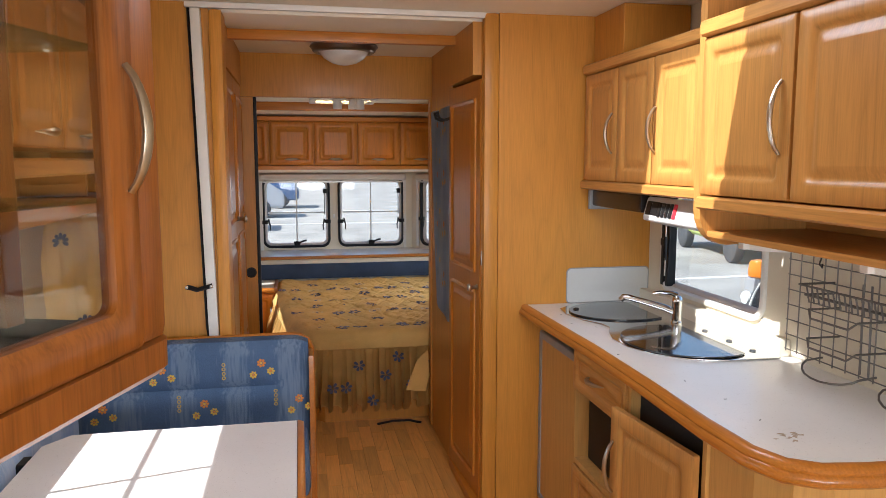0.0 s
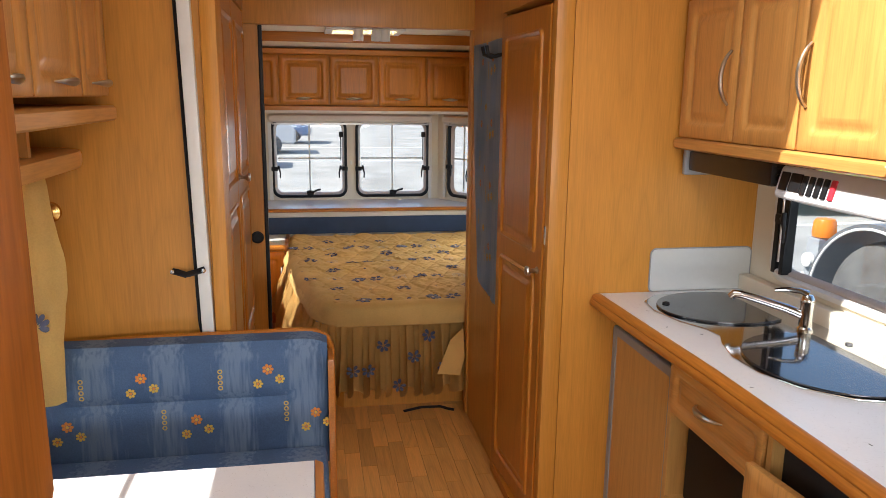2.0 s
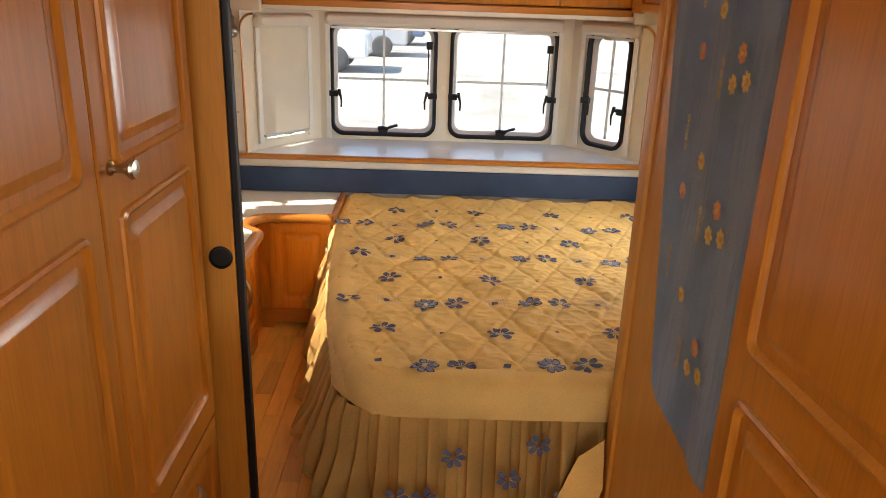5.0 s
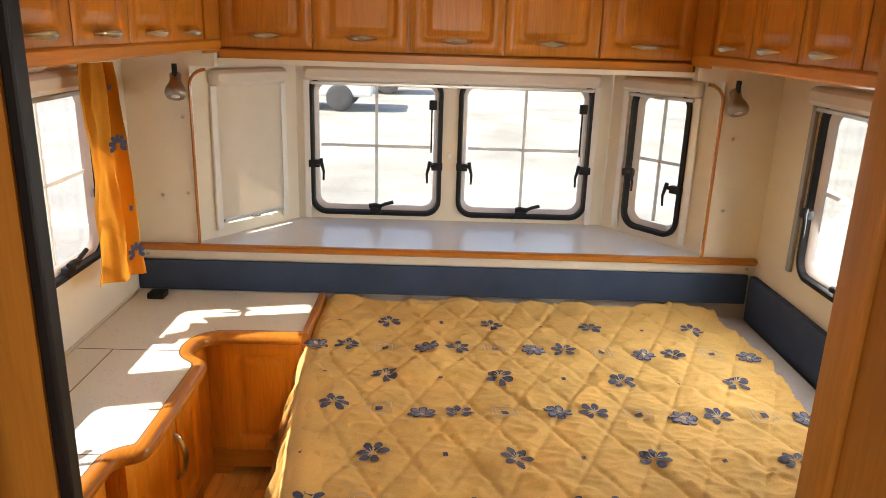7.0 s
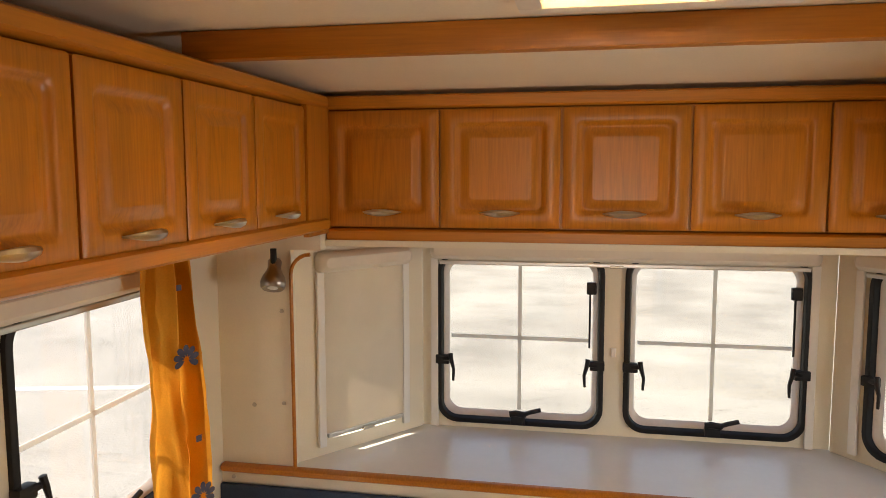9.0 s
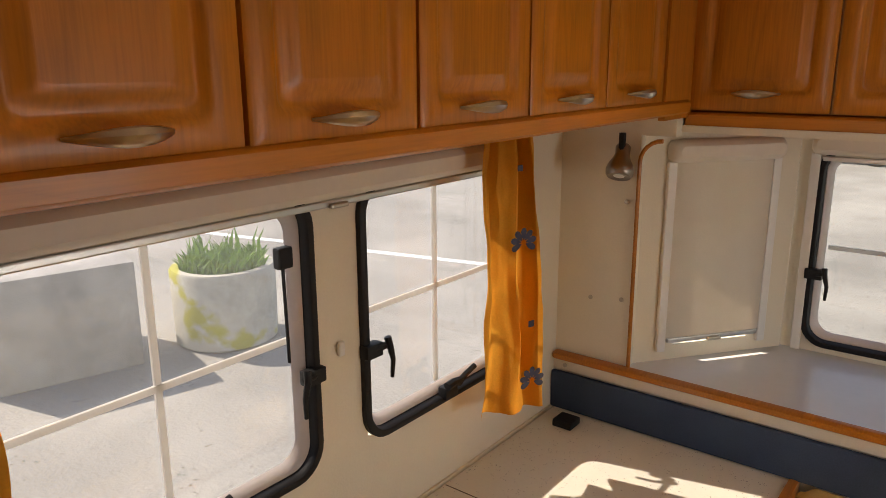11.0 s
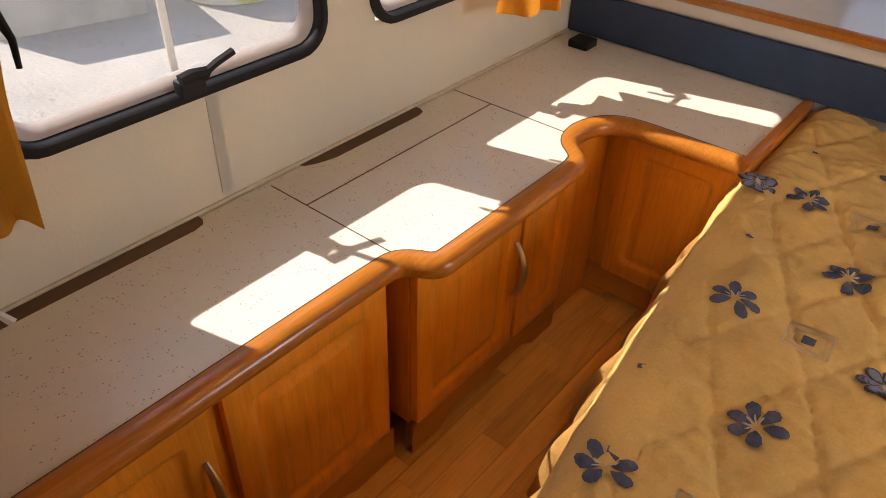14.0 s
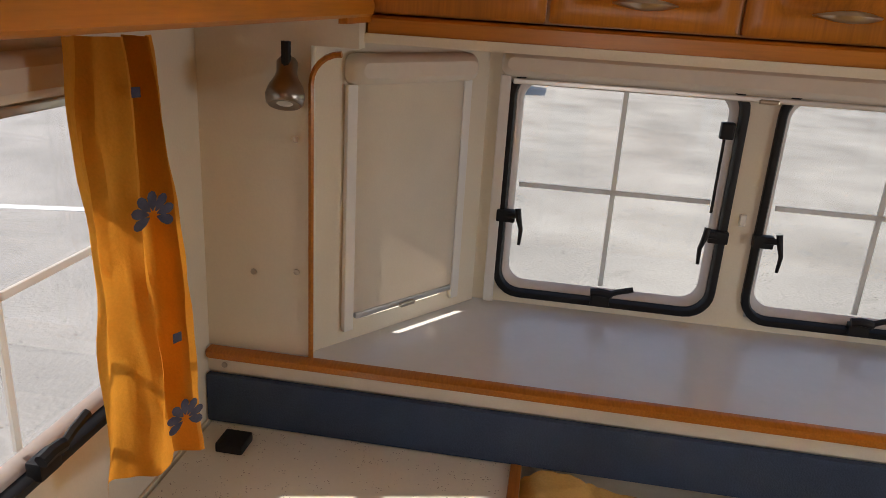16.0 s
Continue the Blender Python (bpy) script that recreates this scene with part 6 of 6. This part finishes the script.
rq = random.Random(3)
QX, QY = QUILT_STEP
for j in range(-1, 6):
    for i in range(-1, 6):
        x, y = QUILT_AT[0] + QX * i + rq.uniform(-0.012, 0.012), QUILT_AT[1] + QY * j + rq.uniform(-0.012, 0.012)
        if on_bed(x - 0.05, y):
            bm = bmesh.new()
            at = quilt_pose(x - 0.05, y, rq.uniform(0, 60))
            blossom(bm, at, 0.042, 7, width=0.52)
            f = part("printed_flower", drape(bm, 0.0018), M_PETAL, bed, "pale blue outlined printed flower")
            bm = bmesh.new()
            blossom(bm, at, 0.037, 7, width=0.40, inner=0.22)
            part("petals", drape(bm, 0.0030), M_PETAL2, f, "pale blue petals")
            bm = bmesh.new()
            disc(bm, at, 0.006)
            part("flower_centre", drape(bm, 0.0036), M_SILVER, f)
        if on_bed(x + 0.052, y + 0.012):
            bm = bmesh.new()
            at = quilt_pose(x + 0.052, y + 0.012, rq.uniform(-50, 50))
            blossom(bm, at, 0.043, 6, 270, -30, width=0.46)
            f = part("printed_flower", drape(bm), M_PETAL, bed, "slate blue fan-shaped printed flower")
            bm = bmesh.new()
            blossom(bm, at, 0.020, 5, 150, 40, width=0.12, inner=0.05)
            part("stamens", drape(bm, 0.0032), M_SILVER, f, "silver stamens")
        xs, ys = x + QX * 0.5, y + QY * 0.5
        if on_bed(xs, ys):
            bm = bmesh.new()
            at = quilt_pose(xs, ys, rq.uniform(-50, 50))
            blossom(bm, at, 0.043, 6, 270, -30, width=0.46)
            f = part("printed_flower", drape(bm), M_PETAL, bed, "slate blue fan-shaped printed flower")
            bm = bmesh.new()
            blossom(bm, at, 0.020, 5, 150, 40, width=0.12, inner=0.05)
            part("stamens", drape(bm, 0.0032), M_SILVER, f, "silver stamens")
        for xq, yq, r in ((x + QX * 0.5, y + 0.01, 0.010), (x, y + QY * 0.5, 0.006)):
            if on_bed(xq, yq):
                bm = bmesh.new()
                bmesh.ops.create_grid(bm, x_segments=1, y_segments=1, size=r, matrix=quilt_pose(xq, yq, rq.uniform(-20, 20)))
                part("printed_square", drape(bm), M_PETAL, bed)
                if r > 0.008 and yq > 4.56:
                    bm = bmesh.new()
                    for s in (0.024, 0.034):
                        for a in range(4):
                            add_box(bm, -s, s, s - 0.0012, s + 0.0012, 0, 0.0005)
                            bmesh.ops.transform(bm, matrix=quilt_pose(xq, yq, 90 * a + 4), verts=bm.verts[-8:])
                    part("stitched_frame", drape(bm), M_SILVER, bed, "silver stitched square")
rs = random.Random(11)
for k in range(8):
    u = k / 7
    x = 0.26 + 0.52 * u
    z = rs.choice((0.40, 0.36, 0.30, 0.24, 0.16))
    bm = bmesh.new()
    blossom(bm, pose(x, 4.335 - 0.11 * (0.48 - z), z, 86, rs.uniform(-20, 20), 0), 0.034, 6, 270, 130 + rs.uniform(-40, 40), width=0.44)
    part("printed_flower", bm, M_PETAL, bed, "slate blue printed flower on the ruffle")

# ---- outside ----
GZ = -0.50
M_GROUND = speckled("pale_gravel_asphalt", (0.29, 0.278, 0.25), (0.12, 0.112, 0.095), 24, 0.9, 0.30, 0.8, 34, 0.8)
bm = bmesh.new()
bmesh.ops.create_grid(bm, x_segments=2, y_segments=2, size=2500, matrix=pose(0, 0, GZ))
tagged(part("ground", bm, M_GROUND), "pale gravelly asphalt yard reaching far", "ground", kind="structure")
M_LINE = material("white_road_paint", (0.75, 0.75, 0.72), 0.7, spread=0.1)
for x0, y0, x1, y1 in ((5.2, 8.6, 9.5, 8.9), (5.4, 11.6, 10, 11.9), (5.2, 8.0, 6.2, 16), (-9, 9.5, -2.5, 11), (-2, 24, 6, 24.3), (-2, 30, 8, 30.3)):
    a, b = Vector((x0, y0, 0)), Vector((x1, y1, 0))
    d = b - a
    o = tagged(part("road_marking", box(0, d.length, -0.06, 0.06, 0, 0.006), M_LINE), "white painted parking line on the asphalt", "road marking", kind="structure")
    o.matrix_world = pose(x0, y0, GZ, 0, 0, math.degrees(math.atan2(d.y, d.x)))
M_CONC = material("weathered_concrete", (0.36, 0.345, 0.32), 0.9, spread=0.22, scale=4, fine=50, bump=0.35)
o = part("concrete_block", prism([(-4.75, 6.0), (-4.52, 6.92), (-5.38, 7.15), (-5.62, 6.23)], GZ, 0.27, 0.02), M_CONC, smooth=True)
tagged(o, "large weathered concrete barrier block on the yard", "concrete block")


def mossy(m):
    """Patches of yellow-green growth on a surface."""
    nt = m.node_tree
    b = nt.nodes["Principled BSDF"]
    old = b.inputs["Base Color"].links[0].from_socket
    co = nt.nodes.new("ShaderNodeTexCoord")
    n = nt.nodes.new("ShaderNodeTexNoise")
    n.inputs["Scale"].default_value, n.inputs["Detail"].default_value = 3.2, 5
    nt.links.new(co.outputs["Object"], n.inputs[0])
    r = nt.nodes.new("ShaderNodeValToRGB")
    r.color_ramp.elements[0].position, r.color_ramp.elements[1].position = 0.56, 0.62
    nt.links.new(n.outputs[0], r.inputs[0])
    mix = nt.nodes.new("ShaderNodeMix")
    mix.data_type = "RGBA"
    nt.links.new(r.outputs[0], mix.inputs[0])
    nt.links.new(old, mix.inputs[6])
    mix.inputs[7].default_value = (0.42, 0.40, 0.06, 1)
    nt.links.new(mix.outputs[2], b.inputs["Base Color"])
    return m


M_WET = material("wet_dark_asphalt", (0.045, 0.05, 0.058), 0.4, spread=0.5, scale=2, fine=14, bump=0.25)
for px, py, rx, ry, sd in ((-16.5, 9.9, 2.6, 1.1, 1), (-13.9, 9.6, 1.3, 0.5, 2), (-21, 12.5, 3.5, 1.4, 3)):
    bm = bmesh.new()
    bm.faces.new([bm.verts.new((px + rx * k * math.cos(a), py + ry * k * math.sin(a), GZ + 0.004)) for a, k in ((2 * math.pi * i / 60, 1 + 0.5 * noise.noise(Vector((3 * math.cos(2 * math.pi * i / 60), 3 * math.sin(2 * math.pi * i / 60), sd)))) for i in range(60))])
    tagged(part("puddle", bm, M_WET), "shallow puddle on dark wet asphalt", "puddle", kind="structure")
e = empty("planter", "round concrete planter with moss stains and green plants", "planter", at=(-4.52, 7.64, GZ))
part("tub", lathe([(0.36, 0), (0.39, 0.02), (0.40, 0.58), (0.385, 0.60), (0.33, 0.60), (0.32, 0.52), (0.02, 0.50)], 40), mossy(material("mossy_concrete", (0.50, 0.48, 0.41), 0.9, spread=0.25, scale=3, fine=30, bump=0.3)), e, "pale concrete tub with yellow moss", smooth=True)
bm = bmesh.new()
rs = random.Random(21)
for k in range(900):
    a, r = rs.uniform(0, 6.283), 0.31 * math.sqrt(rs.random())
    x, y, h, ln = r * math.cos(a), r * math.sin(a), rs.uniform(0.07, 0.24) * (1.6 if k % 23 == 0 else 1), rs.uniform(-0.10, 0.10)
    w, ta = rs.uniform(0.006, 0.018), rs.uniform(0, 6.283)
    dx, dy = math.cos(ta) * w, math.sin(ta) * w
    v = [bm.verts.new(p) for p in ((x - dx, y - dy, 0.5), (x + dx, y + dy, 0.5), (x + ln * 0.5 + dx, y + dy, 0.5 + h * 0.7), (x + ln, y + ln * 0.5, 0.5 + h), (x + ln * 0.5 - dx, y - dy, 0.5 + h * 0.7))]
    bm.faces.new(v)
part("plants", bm, material("green_leaves", (0.15, 0.28, 0.045), 0.7, spread=0.4, scale=30, trans=0.3), e, "bushy green plants")


def wheel(parent, m, r, w, rubber=(0.10, 0.096, 0.09)):
    t = part("tyre", lathe([(r * 0.58, -w / 2), (r * 0.85, -w / 2), (r * 0.96, -w * 0.42), (r, -w * 0.25), (r, w * 0.25), (r * 0.96, w * 0.42), (r * 0.85, w / 2), (r * 0.58, w / 2)], 36, at=m), material("dusty_tyre_rubber", rubber, 0.85, spread=0.35, fine=40, bump=0.3), parent, smooth=True)
    part("rim", lathe([(r * 0.6, -w * 0.40), (r * 0.57, w * 0.44), (r * 0.52, w * 0.40), (r * 0.45, w * 0.18), (r * 0.25, w * 0.22), (r * 0.20, w * 0.42), (r * 0.02, w * 0.44)], 30, at=m), material("dusty_rim_paint", (0.50, 0.49, 0.47), 0.5, spread=0.25), t, "dusty grey metal rim", smooth=True)
    return t


e = empty("trailer", "parked grey utility trailer with mudguard, wheel and orange beacon", "trailer")
WC = (4.12, 5.32, 0.05)
wheel(e, pose(*WC, 0, -90, 0), 0.53, 0.28)
pts = [(0.62 * math.cos(radians(a)), 0.62 * math.sin(radians(a))) for a in range(-8, 189, 8)]
bm = bmesh.new()
la = [[bm.verts.new((WC[0] + dx, WC[1] + py * k, WC[2] + pz * k)) for py, pz in pts] for dx, k in ((-0.22, 1.0), (-0.22, 1.06), (0.35, 1.06), (0.35, 1.0))]
for q in range(4):
    A, B = la[q], la[(q + 1) % 4]
    for i in range(len(pts) - 1):
        bm.faces.new((A[i], A[i + 1], B[i + 1], B[i]))
part("mudguard", bm, material("dark_grey_plastic", (0.10, 0.105, 0.11), 0.5), e, "dark grey mudguard", smooth=True)
part("mudguard_edge", tube([(WC[0] - 0.225, WC[1] + y, WC[2] + z) for y, z in pts], 0.010, 6), M_WHITE, e, smooth=True)
part("chassis", box(4.40, 5.7, 2.6, 4.9, 0.05, 0.35, 0.02), material("grey_chassis_paint", (0.20, 0.21, 0.22), 0.5), e, smooth=True)
part("bracket", prism([(3.98, 5.98), (4.20, 5.98), (4.20, 6.12), (3.98, 6.12)], 0.05, 0.48, 0.01), M_GREY, e)
bc = part("beacon", lathe([(0.085, 0.49), (0.09, 0.52), (0.085, 0.60), (0.07, 0.63), (0.01, 0.64)], 24, at=pose(4.06, 6.04, 0)), material("orange_beacon_plastic", (0.85, 0.30, 0.02), 0.25, trans=0.4), e, "orange warning beacon", smooth=True)
part("side_lamp", lathe([(0.06, 0), (0.055, 0.03), (0.01, 0.04)], 18, at=pose(3.97, 6.06, 0.30, 0, -90, 0)), M_WHITE, e, "clear side lamp", smooth=True)


def car(x, y, turn, paint, label):
    e = empty("car", label, "car", "parked cars", at=pose(x, y, GZ, 0, 0, turn))
    prof = [(-2.1, 0.35), (-2.15, 0.7), (-2.0, 0.95), (-1.0, 1.05), (-0.4, 1.50), (1.2, 1.55), (1.9, 1.05), (2.15, 0.9), (2.15, 0.35)]
    bm = bmesh.new()
    a = [bm.verts.new((px, -0.85, pz)) for px, pz in prof]
    b = [bm.verts.new((px, 0.85, pz)) for px, pz in prof]
    bm.faces.new(a)
    bm.faces.new(b[::-1])
    for i in range(len(prof)):
        bm.faces.new((a[i], a[(i + 1) % len(prof)], b[(i + 1) % len(prof)], b[i]))
    bmesh.ops.bevel(bm, geom=bm.edges[:], offset=0.06, segments=2, affect="EDGES")
    part("body", bm, paint, e, smooth=True)
    for s in (-1, 1):
        bm = bmesh.new()
        g = [bm.verts.new((px, s * 0.856, pz)) for px, pz in ((-0.85, 1.06), (-0.33, 1.42), (1.1, 1.46), (1.6, 1.08))]
        bm.faces.new(g)
        part("window", bm, M_LID, e)
        for wx in (-1.35, 1.35):
            wheel(e, pose(wx, s * 0.80, 0.33, 90 * s, 0, 0), 0.33, 0.2, (0.06, 0.06, 0.06))
    return e


car(-3.4, 22.6, 0, material("white_car_paint", (0.75, 0.75, 0.76), 0.25, coat=0.6, spread=0.02, bump=0), "white parked car on the yard")
car(-2.6, 27.5, 4, material("silver_car_paint", (0.45, 0.46, 0.48), 0.25, coat=0.6, spread=0.02, bump=0), "silver parked car farther back")
car(-2.0, 33.0, -3, material("blue_car_paint", (0.06, 0.11, 0.22), 0.25, coat=0.6, spread=0.02, bump=0), "dark blue parked car farther back")
car(9.5, 14.5, 80, material("green_car_paint", (0.35, 0.42, 0.08), 0.3, coat=0.6, spread=0.05, bump=0), "yellow-green parked car across the yard")

# ---- laminate floor strips ----
fl = tagged(empty("floor", "honey laminate strip floor laid lengthwise", "floor", kind="structure"), kind="structure")
SW = 0.066
strip_meshes = []
for k in range(3):
    bmx = box(-SW / 2 + 0.0006, SW / 2 - 0.0006, -0.15, 0.15, -0.004, 0.0, 0.0008, 1)
    me = bpy.data.meshes.new("strip")
    bmx.to_mesh(me)
    bmx.free()
    me.materials.append(M_FLOOR)
    strip_meshes.append(me)
rs = random.Random(8)
nxs = int((0.82 + 0.46) / SW)
for i in range(nxs):
    x = -0.46 + SW * (i + 0.5)
    y = 2.9 - rs.uniform(0, 0.3)
    while y < 6.0:
        L = rs.choice((0.26, 0.3, 0.36))
        if not (x > 0.12 and y > 4.62) and not (x < -0.19 and y < 4.28) and not (x < 0.14 and y + L < 3.1):
            o = new("strip", strip_meshes[0])
            o.parent = fl
            o.matrix_world = pose(x, y + L / 2, 0) @ Matrix.Diagonal((1, L / 0.3, 1, 1))
        y += L
